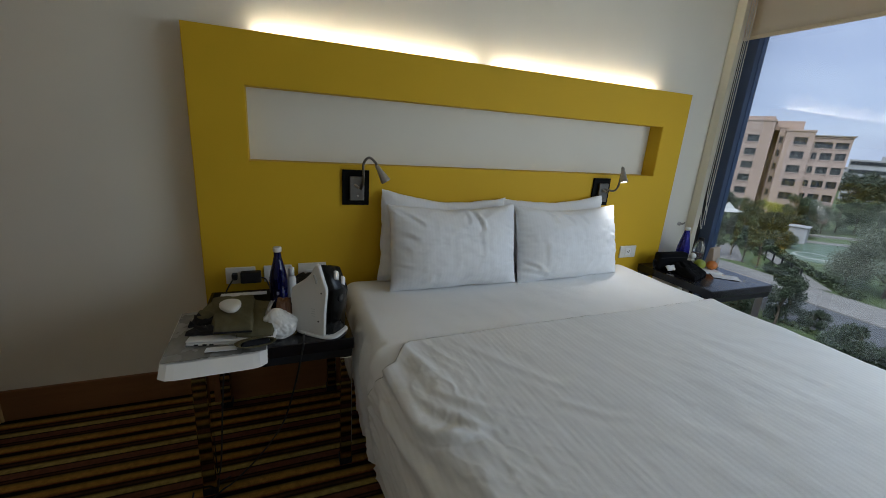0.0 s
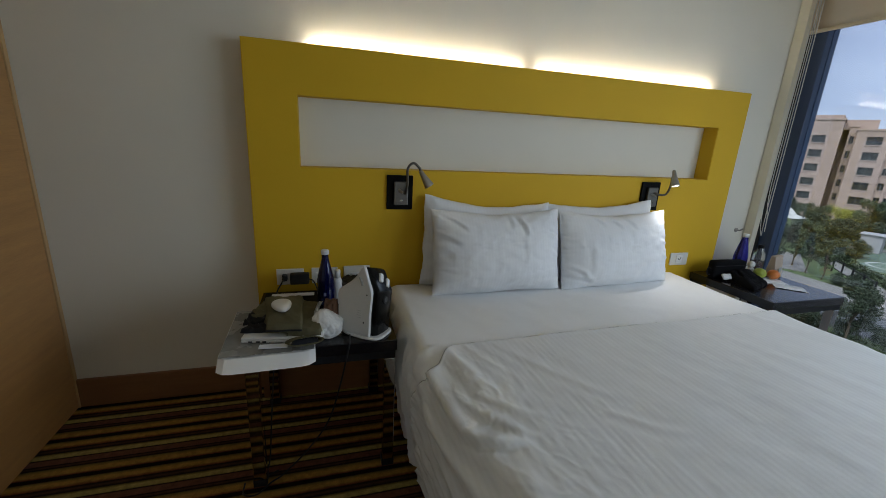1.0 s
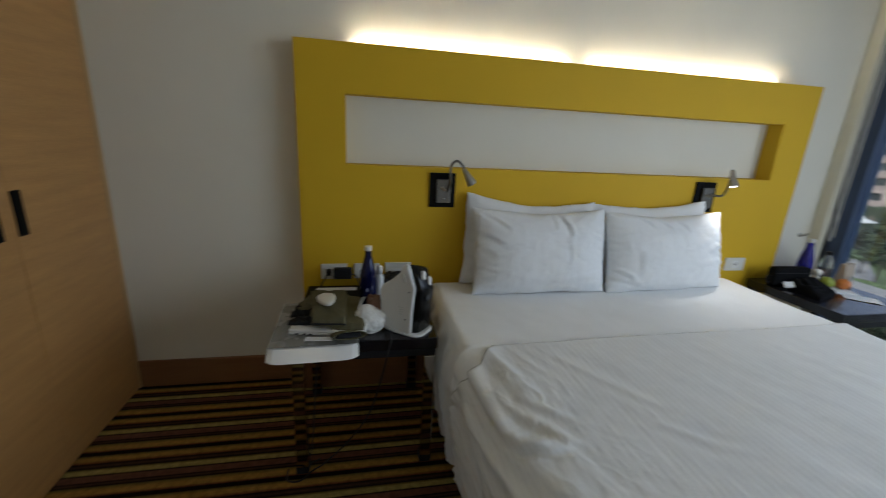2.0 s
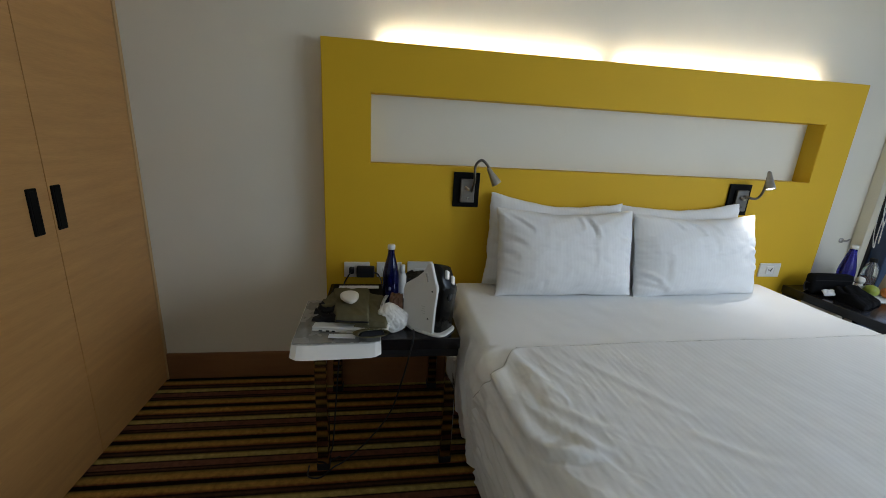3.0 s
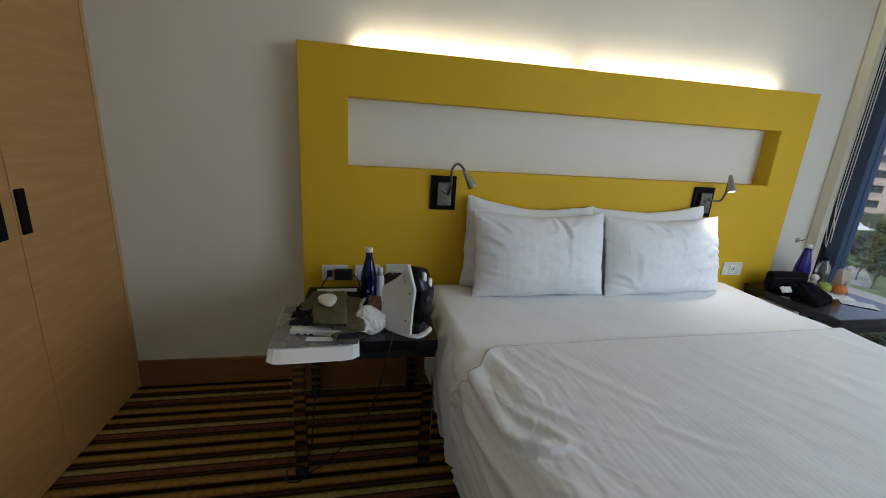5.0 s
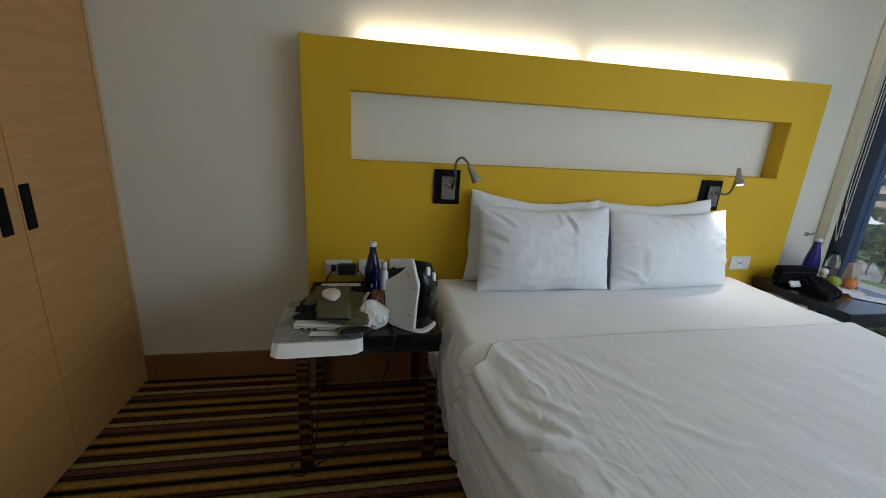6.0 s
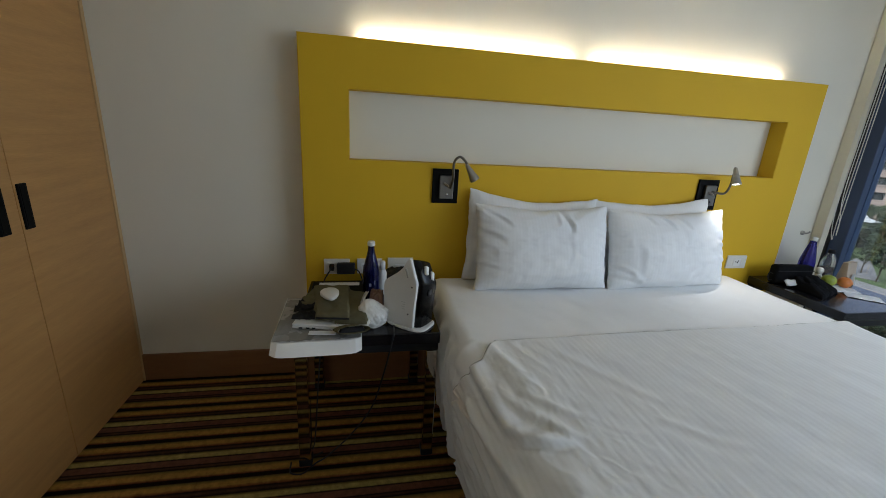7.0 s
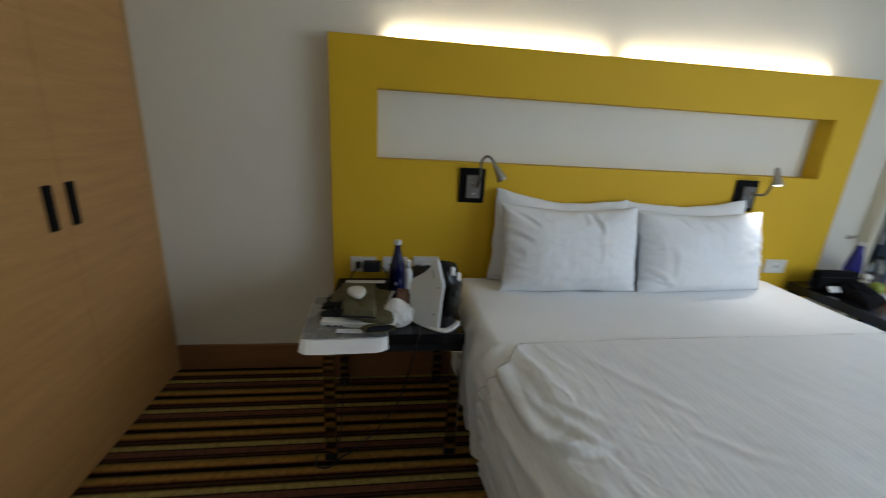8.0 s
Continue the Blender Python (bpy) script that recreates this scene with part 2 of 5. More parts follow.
LIME = mat("green_peel", (0.30, 0.36, 0.05), 0.45, var=0.2, scale=20, bump=0.15, bscale=200)
ORANGE = mat("orange_peel", (0.62, 0.19, 0.04), 0.45, var=0.12, scale=20, bump=0.25, bscale=300)
YELLOW.node_tree.nodes["Principled BSDF"].inputs["Specular IOR Level"].default_value = 0.2
TABLETOP.node_tree.nodes["Principled BSDF"].inputs["Specular IOR Level"].default_value = 0.45
for dull in (SATIN, OLIVE_DK, OLIVE):
    dull.node_tree.nodes["Principled BSDF"].inputs["Specular IOR Level"].default_value = 0.15
PULL = mat("black_pull", (0.004, 0.004, 0.004), 0.6, var=0.1, bump=0)
PULL.node_tree.nodes["Principled BSDF"].inputs["Specular IOR Level"].default_value = 0.1
MAILERW = mat("white_padded_paper", (0.87, 0.87, 0.85), 0.5, var=0.02, scale=12, bump=0.1, bscale=80)
BLACKCLOTH = mat("black_cloth", (0.006, 0.006, 0.007), 0.9, var=0.3, scale=30, bump=0.3, bscale=400)
BLACKCLOTH.node_tree.nodes["Principled BSDF"].inputs["Specular IOR Level"].default_value = 0.1
CORD = mat("white_cord", (0.72, 0.71, 0.68), 0.6, var=0.05)
CABLE = mat("black_cable", (0.01, 0.01, 0.01), 0.5, var=0.1)

DK, MAR, OLV = (0.020, 0.010, 0.008), (0.27, 0.095, 0.042), (0.25, 0.18, 0.055)
BRN = (0.13, 0.066, 0.038)
PURP, GOLD, PALE = (0.26, 0.115, 0.072), (0.62, 0.335, 0.085), (0.62, 0.475, 0.155)
def band(p0, p1, lo, mid, hi):
    """One stripe of the carpet between two dark lines."""
    w = p1 - p0
    return [(p0 - 0.012, DK), (p0 + 0.012, lo), (p0 + 0.35 * w, mid), (p0 + 0.65 * w, mid), (p1 - 0.015, hi), (p1 + 0.012, DK)]
CARPET = striped("striped_loop_carpet", dict(col=(0.98, 0.98, 0.98), rough=0.95, var=0.55, scale=45, bump=1.0, bscale=260, dist=0.008), "Y", 0.218,
                 [(0.0, GOLD), (0.07, GOLD), (0.135, OLV), (0.162, DK), (0.207, BRN)] + band(0.252, 0.384, PURP, PURP, PURP) + band(0.412, 0.545, PALE, PALE, OLV) + [(0.61, BRN)] + band(0.674, 0.858, MAR, GOLD, OLV)
                 + [(0.94, DK), (0.962, MAR), (1.0, GOLD)], wobble=0.004)
CARPET.node_tree.nodes["Principled BSDF"].inputs["Specular IOR Level"].default_value = 0.05
COVER = striped("striped_cotton_coverlet", dict(col=(0.81, 0.815, 0.815), rough=0.7, var=0.03, scale=4, bump=0.25, bscale=420), "XZ", 0.021,
                [(0.0, (0.97, 0.97, 0.97)), (0.40, (0.97, 0.97, 0.97)), (0.55, (0.94, 0.94, 0.935)), (0.88, (0.94, 0.94, 0.935)), (1.0, (0.97, 0.97, 0.97))], relief=0.9)
PILLOW_C = striped("striped_pillow_cotton", dict(col=(0.81, 0.82, 0.83), rough=0.75, var=0.03, scale=5, bump=0.25, bscale=420), "X", 0.016,
                   [(0.0, (0.98, 0.98, 0.98)), (0.42, (0.98, 0.98, 0.98)), (0.5, (0.962, 0.962, 0.96)), (0.92, (0.962, 0.962, 0.96)), (1.0, (0.98, 0.98, 0.98))], relief=0.6)

# ---- room ----
W, E, N, S, TOP = -0.803, 3.08, 0.0, -3.3, 2.5
WW = W - 0.62
tagged(new("floor", mesh_of("floor", box(WW, E + 0.12, S, N, -0.2, 0), CARPET)), "carpet with brown, gold and black stripes", "floor", kind="structure")
tagged(new("ceiling", mesh_of("ceiling", box(WW - 0.1, E + 0.12, S - 0.12, N + 0.12, TOP, TOP + 0.2), CEIL)), "plain white painted ceiling", "ceiling", kind="structure")
tagged(new("wall_north", mesh_of("wall_north", box(WW - 0.1, E + 0.12, N, N + 0.12, -0.2, TOP), PLASTER)), "off-white painted wall behind the headboard", "wall", kind="structure")
tagged(new("wall_south", mesh_of("wall_south", box(WW - 0.1, E + 0.12, S - 0.12, S, -0.2, TOP), CREAMWALL)), "cream painted wall facing the bed", "wall", kind="structure")
tagged(new("wall_west", mesh_of("wall_west", box(WW - 0.1, WW, S, N, -0.2, TOP), PLASTER)), "off-white painted wall behind the wardrobe", "wall", kind="structure")
bm = box(W, -0.004, -0.016, -0.0005, 0.002, 0.142, 0.003)
box(-0.004, 2.70, -0.116, -0.1005, 0.002, 0.195, 0.003, bm)
box(2.702, E - 0.05, -0.016, -0.0005, 0.002, 0.142, 0.003, bm)
tagged(new("baseboard", mesh_of("baseboard", bm, BASEWOOD)), "brown wooden baseboard along the wall", "baseboard", kind="structure")
tagged(new("wall_below", mesh_of("wall_below", box(WW - 0.1, E + 0.1, S - 0.12, N + 0.12, -11.72, -0.21), PLASTER)), "plain facade of the storeys below", "wall", kind="structure")

# headboard with a long niche
HT, NX0, NX1, NZ0, NZ1 = 1.635, 0.204, 2.507, 1.134, 1.432
head = thing("headboard", "mustard yellow wall-mounted headboard panel with long white niche", "headboard", (0, 0, 0))
bm = bmesh.new()
us, zs = (0.0, NX0, NX1, 2.70), (0.0, NZ0, NZ1, HT)
for y in (-0.1, -0.001):
    g = [[bm.verts.new((u, y, z)) for z in zs] for u in us]
    for i in range(3):
        for j in range(3):
            if (i, j) != (1, 1):
                f = (g[i][j], g[i + 1][j], g[i + 1][j + 1], g[i][j + 1])
                bm.faces.new(f if y < -0.05 else f[::-1])
bm.verts.ensure_lookup_table()
edges = [e for e in bm.edges if len(e.link_faces) == 1 and all(v.co.y < -0.05 for v in e.verts)]
for e in edges:
    a, b = e.verts
    c, d = [next(v for v in bm.verts if v.co.y > -0.05 and abs(v.co.x - q.co.x) < 1e-5 and abs(v.co.z - q.co.z) < 1e-5) for q in (b, a)]
    bm.faces.new((b, a, d, c))
bmesh.ops.recalc_face_normals(bm, faces=bm.faces[:])
sharp = [e for e in bm.edges if len(e.link_faces) == 2 and e.calc_face_angle(0) > 0.5 and all(v.co.y < -0.05 for v in e.verts)]
bmesh.ops.bevel(bm, geom=sharp, offset=0.003, segments=2, affect="EDGES")
part("panel", bm, YELLOW, head)
part("niche_back", box(NX0, NX1, -0.005, -0.0015, NZ0, NZ1), PLASTER, head, "white painted niche back")

# LED strips lying on top of the headboard
LED = emitter("warm_led", (1.0, 0.90, 0.72), 18)
for x0, x1 in ((0.24, 1.27), (1.35, 2.49)):
    st = thing("led_strip", "lit warm white LED strip on top of headboard", "light strip", ((x0 + x1) / 2, -0.024, HT), group="LED strips")
    h = (x1 - x0) / 2
    part("channel", box(-h, h, -0.014, 0.014, 0, 0.003), STEEL, st)
    part("diffuser", box(-h + 0.01, h - 0.01, -0.010, 0.012, 0.003, 0.009, 0.002), LED, st, "glowing diffuser")

# ---- window ----
win = thing("window_1", "full-height window with dark blue aluminium frame", "window", (E, 0, 0), kind="structure")
def fr(name, y0, y1, z0, z1, x0=0.02, x1=0.11, material=None, label=""):
    return part(name, box(x0, x1, y0, y1, z0, z1, 0.004), material or NAVY, win, label)
fr("window_frame", -0.150, -0.052, 0.0, TOP)
fr("window_frame", -0.050, 0.0, 0.0, TOP, 0.045, 0.11)
fr("window_frame", S, S + 0.1, 0.0, TOP)
fr("transom", S + 0.102, -0.152, 0.0, 0.06)
fr("transom", S + 0.102, -0.152, TOP - 0.06, TOP)
p = part("pane", box(0.06, 0.068, S + 0.1, -0.15, 0.06, TOP - 0.06), PANE, win, "clear glass pane")
p.visible_shadow = False
part("seal", box(0.000, 0.0195, -0.072, -0.063, 0.0, TOP), DARKPLATE, win, "black rubber seal strip")
gd = thing("blind_guide", "cream aluminium side channel of the roller blind", "blind guide", (E, 0, 0), kind="structure")
bm = box(-0.043, 0.012, -0.062, -0.002, 0, TOP - 0.001, 0.003)
part("channel", bm, CREAM, gd)
bl = thing("roller_blind", "cream roller blind half lowered over the window", "blind", (E, 0, TOP))
def blind_fn(u, v):
    y = -0.048 - u * 3.2
    z = -0.02 - v * 0.475
    return Vector((-0.004 + 0.003 * fbm(y * 2, z * 2), y, z))
ob = new("fabric", sheet_mesh("fabric", blind_fn, 60, 10, BLIND, 0.0015))
ob.parent = bl
part("bottom_bar", box(-0.012, 0.006, -3.23, -0.049, -0.507, -0.488, 0.004), BLIND, bl, "hemmed bottom bar")
part("roller", tube([(0.0, -0.03, -0.03), (0.0, -3.23, -0.03)], 0.028, 16, steps=0), CREAM, bl)
for k, (a, b) in enumerate(((-0.078, 0.80), (-0.092, 0.86))):
    part("cord", tube([(-0.03, a, -0.04), (-0.035, a - 0.004, -0.8), (-0.045, a - 0.012, -1.4), (-0.06, a - 0.03 - 0.02 * k, -1.6), (-0.045, a - 0.045, -1.71 + 0.03 * k), (-0.03, a - 0.03, -1.55), (-0.02, a - 0.02, -0.8), (-0.015, a - 0.01, -0.04)], 0.0022, 6), CORD, bl, "white looped pull cord")
hk = thing("cord_cleat", "small grey metal cord holder on the wall", "cord holder", (2.965, 0, 0.80))
part("base", lathe([(0.014, 0), (0.014, 0.008), (0.008, 0.012)], 14, m=pose(0, -0.0005, 0, 90)), STEEL, hk)
part("hook", tube([(0, -0.012, 0), (0.004, -0.03, 0.004), (0.012, -0.036, 0.016)], 0.005, 8), STEEL, hk)

# ---- wardrobe ----
wd = thing("wardrobe", "tall light oak veneer built-in wardrobe with recessed black handles", "wardrobe", (W, 0, 0))
bm = box(-0.6, -0.024, -1.03, -0.002, 0.0, TOP - 0.002)
part("body", bm, OAK, wd)
part("side_trim", box(-0.022, 0.004, -0.022, -0.002, 0.002, TOP - 0.002, 0.002), OAK_EDGE, wd, "thin oak lipping")
for k, (y0, y1, hy) in enumerate(((-0.5085, -0.025, -0.482), (-0.993, -0.5115, -0.578))):
    bm = box(-0.022, 0.0, y0, y1, 0.008, TOP - 0.01, 0.0015)
    dr = part("door", bm, OAK, wd)
    part("handle", box(-0.002, 0.006, hy - 0.019, hy + 0.019, 0.897, 1.045, 0.003), PULL, dr, "black recessed pull")
    part("handle_recess", box(0.0045, 0.007, hy - 0.012, hy + 0.012, 0.905, 1.037, 0.001), PULL, dr)
tagged(new("wall_closet", mesh_of("wall_closet", box(WW, W, S, -1.032, 0.0, TOP), CREAMWALL)), "cream painted wall beside the wardrobe", "wall", kind="structure")

# ---- bed ----
BX0, BX1, BY0, BY1, BZ, BR = 0.585, 2.345, -0.118, -2.15, 0.588, 0.058
HEM = 0.035
def lengths(y):
    """The left edge's radius, which grows towards the foot, and the lengths of side, arc and top."""
    r = BR + 0.07 * sstep(-0.74, -1.05, y) + 0.04 * sstep(-1.05, -1.5, y)
    return r, BZ - r - HEM, r * math.pi / 2, BX1 - BX0 - r - BR

def section(u, y):
    """Point (x, z), normal and the length along the cloth, u from 0 at the left hem to 1 at the right one."""
    r, a_side, a_arc, a_top = lengths(y)
    s = u * (a_side + a_arc + a_top + BR * math.pi / 2 + BZ - BR - HEM)
    q = s - a_side - a_arc + BX0 + r
    if s < a_side:
        return BX0, HEM + s, -1, 0, q
    s -= a_side
    if s < a_arc:
        a = s / r
        return BX0 + r - r * math.cos(a), BZ - r + r * math.sin(a), -math.cos(a), math.sin(a), q
    s -= a_arc
    if s < a_top:
        return BX0 + r + s, BZ, 0, 1, q
    s -= a_top
    if s < BR * math.pi / 2:
        a = s / BR
        return BX1 - BR + BR * math.sin(a), BZ - BR + BR * math.cos(a), math.sin(a), math.cos(a), q
    return BX1, BZ - BR - (s - BR * math.pi / 2), 1, 0, q

def along_line(q, y, line):
    """Distance to a bent line, signed by its side, and how far along it the nearest place lies (0 to 1)."""
    best, where, sign = 9.0, 0.0, 1.0
    n = len(line) - 1
    for k in range(n):
        (ax, ay), (bx, by) = line[k], line[k + 1]
        dx, dy = bx - ax, by - ay
        t = min(1.0, max(0.0, ((q - ax) * dx + (y - ay) * dy) / (dx * dx + dy * dy)))
        ex, ey = q - ax - t * dx, y - ay - t * dy
        d = ex * ex + ey * ey
        if d < best:
            best, where, sign = d, (k + t) / n, 1.0 if dx * ey - dy * ex > 0 else -1.0
    return math.sqrt(best) * sign, where

# ridges pulled up in the coverlet: line on the cloth, height, width on the inner and the outer side
RIDGES = (
    (((0.595, -0.82), (0.610, -0.93), (0.616, -1.03), (0.622, -1.12), (0.634, -1.20), (0.660, -1.25), (0.71, -1.28), (0.79, -1.29)), 0.021, 0.026, 0.008),
    (((0.685, -0.80), (0.70, -0.88), (0.722, -0.96), (0.742, -1.04), (0.79, -1.12)), 0.0050, 0.016, 0.022),
    (((0.652, -1.02), (0.668, -1.10), (0.69, -1.155), (0.725, -1.20), (0.77, -1.26), (0.82, -1.29)), 0.0045, 0.016, 0.011),
    (((0.70, -1.06), (0.735, -1.12), (0.79, -1.175), (0.86, -1.22)), 0.0030, 0.015, 0.012),
    (((0.655, -1.26), (0.665, -1.34), (0.70, -1.42), (0.72, -1.55)), 0.0055, 0.022, 0.014),
    (((0.90, -0.88), (0.97, -1.00), (1.05, -1.12), (1.14, -1.22)), 0.0022, 0.020, 0.014),
    (((1.02, -1.22), (1.10, -1.30), (1.20, -1.37)), 0.0030, 0.014, 0.014),
    (((0.445, -0.80), (0.420, -0.90), (0.425, -1.00), (0.450, -1.13), (0.490, -1.28), (0.53, -1.45)), 0.021, 0.012, 0.018),
    (((0.475, -0.90), (0.478, -1.02), (0.500, -1.15), (0.530, -1.30), (0.56, -1.45)), 0.016, 0.014, 0.011),
    (((0.545, -0.95), (0.552, -1.08), (0.572, -1.20), (0.600, -1.32), (0.630, -1.45)), 0.015, 0.011, 0.016),
    (((0.370, -0.82), (0.360, -1.00), (0.390, -1.20), (0.43, -1.40)), 0.021, 0.016, 0.013),
    (((0.300, -0.86), (0.295, -1.00), (0.320, -1.20)), 0.012, 0.016, 0.020),
    (((0.760, -0.82), (0.790, -0.90), (0.840, -1.00)), 0.0020, 0.014, 0.018),
)

def cloth(u, y, lift=0.0, wrinkle=1.0):
    x, z, nx, nz, q = section(u, y)
    left = u < 0.5
    r = lengths(y)[0]
    low = 1 - min(1, (z - HEM) / (BZ - HEM))
    side = sstep(BZ - 0.5 * r, BZ - 1.3 * r, z)
    rim = BX0 + r
    d = 0.004 * fbm(x * 3 + 7, y * 3, z) + 0.0012 * fbm(q * 9, y * 7, 3.1)
    along, across = (y * -0.94 + q * 0.34), (q * 0.94 + y * 0.34)
    if left:
        if wrinkle > 0.5 and q < 1.3 and y < -0.74:
            for line, h, inner, outer in RIDGES:
                e, w = along_line(q, y, line)
                k = inner if e > 0 else outer
                d += h * (math.exp(-(e / k) ** 2) - 0.42 * math.exp(-((abs(e) - 2.2 * k) / (1.2 * k)) ** 2)) * sstep(0, 0.12, w) * sstep(1.0, 0.75, w) * (0.75 + 0.6 * fbm(q * 6, y * 6, 1.3, 2))
        near = math.exp(-(max(0, q - rim) / 0.15) ** 2) * (1 - side)
        zone = wrinkle * near * sstep(-0.78, -0.95, y)
        f1 = fbm(across * 11 + 2.0 * fbm(along * 3, across * 3, 4.0), along * 4.5, 5.5, 3)
        d += zone * (0.0022 * (max(0, 0.55 - abs(f1)) ** 2) / 0.3 + 0.0018 * fbm(across * 30, along * 6, 1.5, 3))
        patch = math.exp(-((q - 0.80) / 0.13) ** 2 - ((y + 1.20) / 0.13) ** 2) * wrinkle
        d += patch * 0.0013 * math.sin((q - rim) * 40 - y * 60 + 5 * fbm(q * 4, y * 4, 6.6, 2)) * (0.5 + fbm(q * 7, y * 5, 3.3, 2))
        d -= 0.018 * math.exp(-((q - rim + 0.09) / 0.05) ** 2 - ((y + 0.70) / 0.06) ** 2)
        d += 0.012 * math.exp(-((q - rim + 0.05) / 0.07) ** 2 - ((y + 0.80 - 0.3 * (q - rim)) / 0.022) ** 2)
        # long folds of the hanging side run beside the bed's edge, upright ones near the pillows
        cover = sstep(-0.72, -0.86, y)
        c = z + 0.16 * y + 0.018 * fbm(y * 4, z * 3, 1.7) + 0.05 * (y + 1.0) ** 2
        long_fold = 0.5 * math.sin(c * 66) + 0.6 * math.sin(c * 39 + 1.3 + 2 * fbm(y * 2, 0.3)) + 0.8 * fbm(c * 17, y * 1.8, 2.0, 3)
        ph = y - z * 0.30 + 0.03 * fbm(y * 3, z * 2, 1.7)
        upright = 0.45 * math.sin(ph * 74 + 2 * fbm(z * 3, y * 3, 5.5)) + 0.6 * math.sin(ph * 43 + 1.0) + 0.9 * (0.3 - abs(fbm(ph * 22, z * 2.4, 2.0, 3)))
        d += side * (0.0062 * cover * long_fold + (0.015 + 0.008 * low) * (1 - cover) * upright * sstep(-0.20, -0.4, y))
        d -= side * 0.050 * low
        d += side * 0.004 * fbm(c * 60, y * 9, 4.1, 3) + side * 0.012 * fbm(y * 3, z * 4, 6.3, 2) * sstep(-0.3, -0.6, y)
        d -= side * 0.009 * max(0, 0.16 - abs(fbm(c * 9, y * 1.3, 9.3, 2))) / 0.16 * cover
        d += side * 0.030 * math.exp(-((y + 0.62) / 0.24) ** 2) * math.exp(-((z - 0.42) / 0.2) ** 2)
    else:
        d += side * (0.010 + 0.012 * low) * math.sin(y * 30 + 2 * fbm(y * 2, z))
    d += wrinkle * (0.0030 * max(0, fbm(across * 8 + 3, along * 1.6, 7.7)) + 0.0010 * max(0, 0.12 - abs(fbm(across * 3.3 + 5, along * 1.1, 3.9, 2))) / 0.12) * (1 - side)
    d += wrinkle * 0.0006 * fbm(q * 55, y * 6, 8.1, 2) * (1 - side)
    head_end = sstep(BY0 - 0.07, BY0, y)
    z2 = z - 0.03 * head_end ** 2 * (nz > 0.3)
    return Vector((x + nx * (d + lift), y, max(0.012, z2 + nz * (d + lift))))

bed = thing("bed", "double bed made up with white sheets and striped coverlet", "bed", (0, 0, 0))
part("base", box(BX0 + 0.05, BX1 - 0.05, BY1 + 0.05, BY0 - 0.01, 0.0, 0.30, 0.01), SATIN, bed, "black bed base")
part("mattress", box(BX0 + 0.03, BX1 - 0.03, BY1 + 0.03, BY0 - 0.005, 0.301, BZ - 0.035, 0.04, seg=4), LINEN, bed)
ob = new("sheet", sheet_mesh("sheet", lambda u, v: cloth(u, BY0 + v * (BY1 - BY0) * 0.66, -0.004 - 0.02 * sstep(0.64, 0.72, v), 0.3), 190, 150, LINEN))
ob.parent = bed
tagged(ob, "plain white cotton sheet")

def fold_y(u):
    """Where the coverlet's turned edge runs."""
    x, z, nx, nz, q = section(u, -0.8)
    y = -0.802 + 0.022 * (x - BX0)
    if u < 0.5:
        rim = BX0 + BR
        a = sstep(rim + 0.09, rim - 0.05, q)
        return y - 0.12 * a + 0.42 * min(max(0, rim - 0.05 - q), 0.3)
    return y - 0.03 * sstep(BZ, BZ - 0.15, z)

def cover_fn(u, v):
    s = u / 0.68 * 0.36 if u < 0.68 else 0.36 + (u - 0.68) * 2
    y0 = fold_y(s) + 0.004 * fbm(s * 6, 0.3)
    y = y0 + v * (BY1 - 0.5 - y0)
    if y < BY1:
        p = cloth(s, BY1, 0.007, 1.0)
        p.y = BY1 - 0.03 - 0.012 * math.sin(s * 60) * (BY1 - y)
        p.z = max(0.02, p.z - (BY1 - y))
        return p
    return cloth(s, y, 0.007 + 0.004 * math.exp(-v * 40) - (0.016 if v == 0 else 0), 1.0)
ob = new("coverlet", sheet_mesh("coverlet", cover_fn, 380, 340, COVER))
ob.parent = bed
tagged(ob, "white striped cotton coverlet with soft wrinkles")
# dark tubes along the coverlet's edge: the hem's shade is put into their colour
seam = tube([tuple(cloth(k / 90, fold_y(k / 90) + 0.004 * fbm(k / 90 * 6, 0.3) + 0.001, 0.004, 1.0)) for k in range(91) if section(k / 90, -0.8)[4] > BX0 + BR + 0.05], 0.0026, 6, steps=0)
edge_line = tube([tuple(cloth(k / 300, fold_y(k / 300) + 0.004 * fbm(k / 300 * 6, 0.3) + 0.0005, 0.0065, 1.0)) for k in range(151) if BX0 - 0.14 < section(k / 300, -0.8)[4] < BX0 + BR + 0.06], 0.0010, 6, steps=0)
part("hem_edge", edge_line, mat("shaded_hem_line", (0.30, 0.29, 0.27), 0.9, var=0.3, scale=40), ob, "thin dark line for the shade along the hanging edge", True)
part("hem_seam_shade", seam, mat("shaded_hem_grey", (0.13, 0.125, 0.12), 0.9, var=0.3, scale=40), ob, "thin dark line for the hem seam and its shade", True)

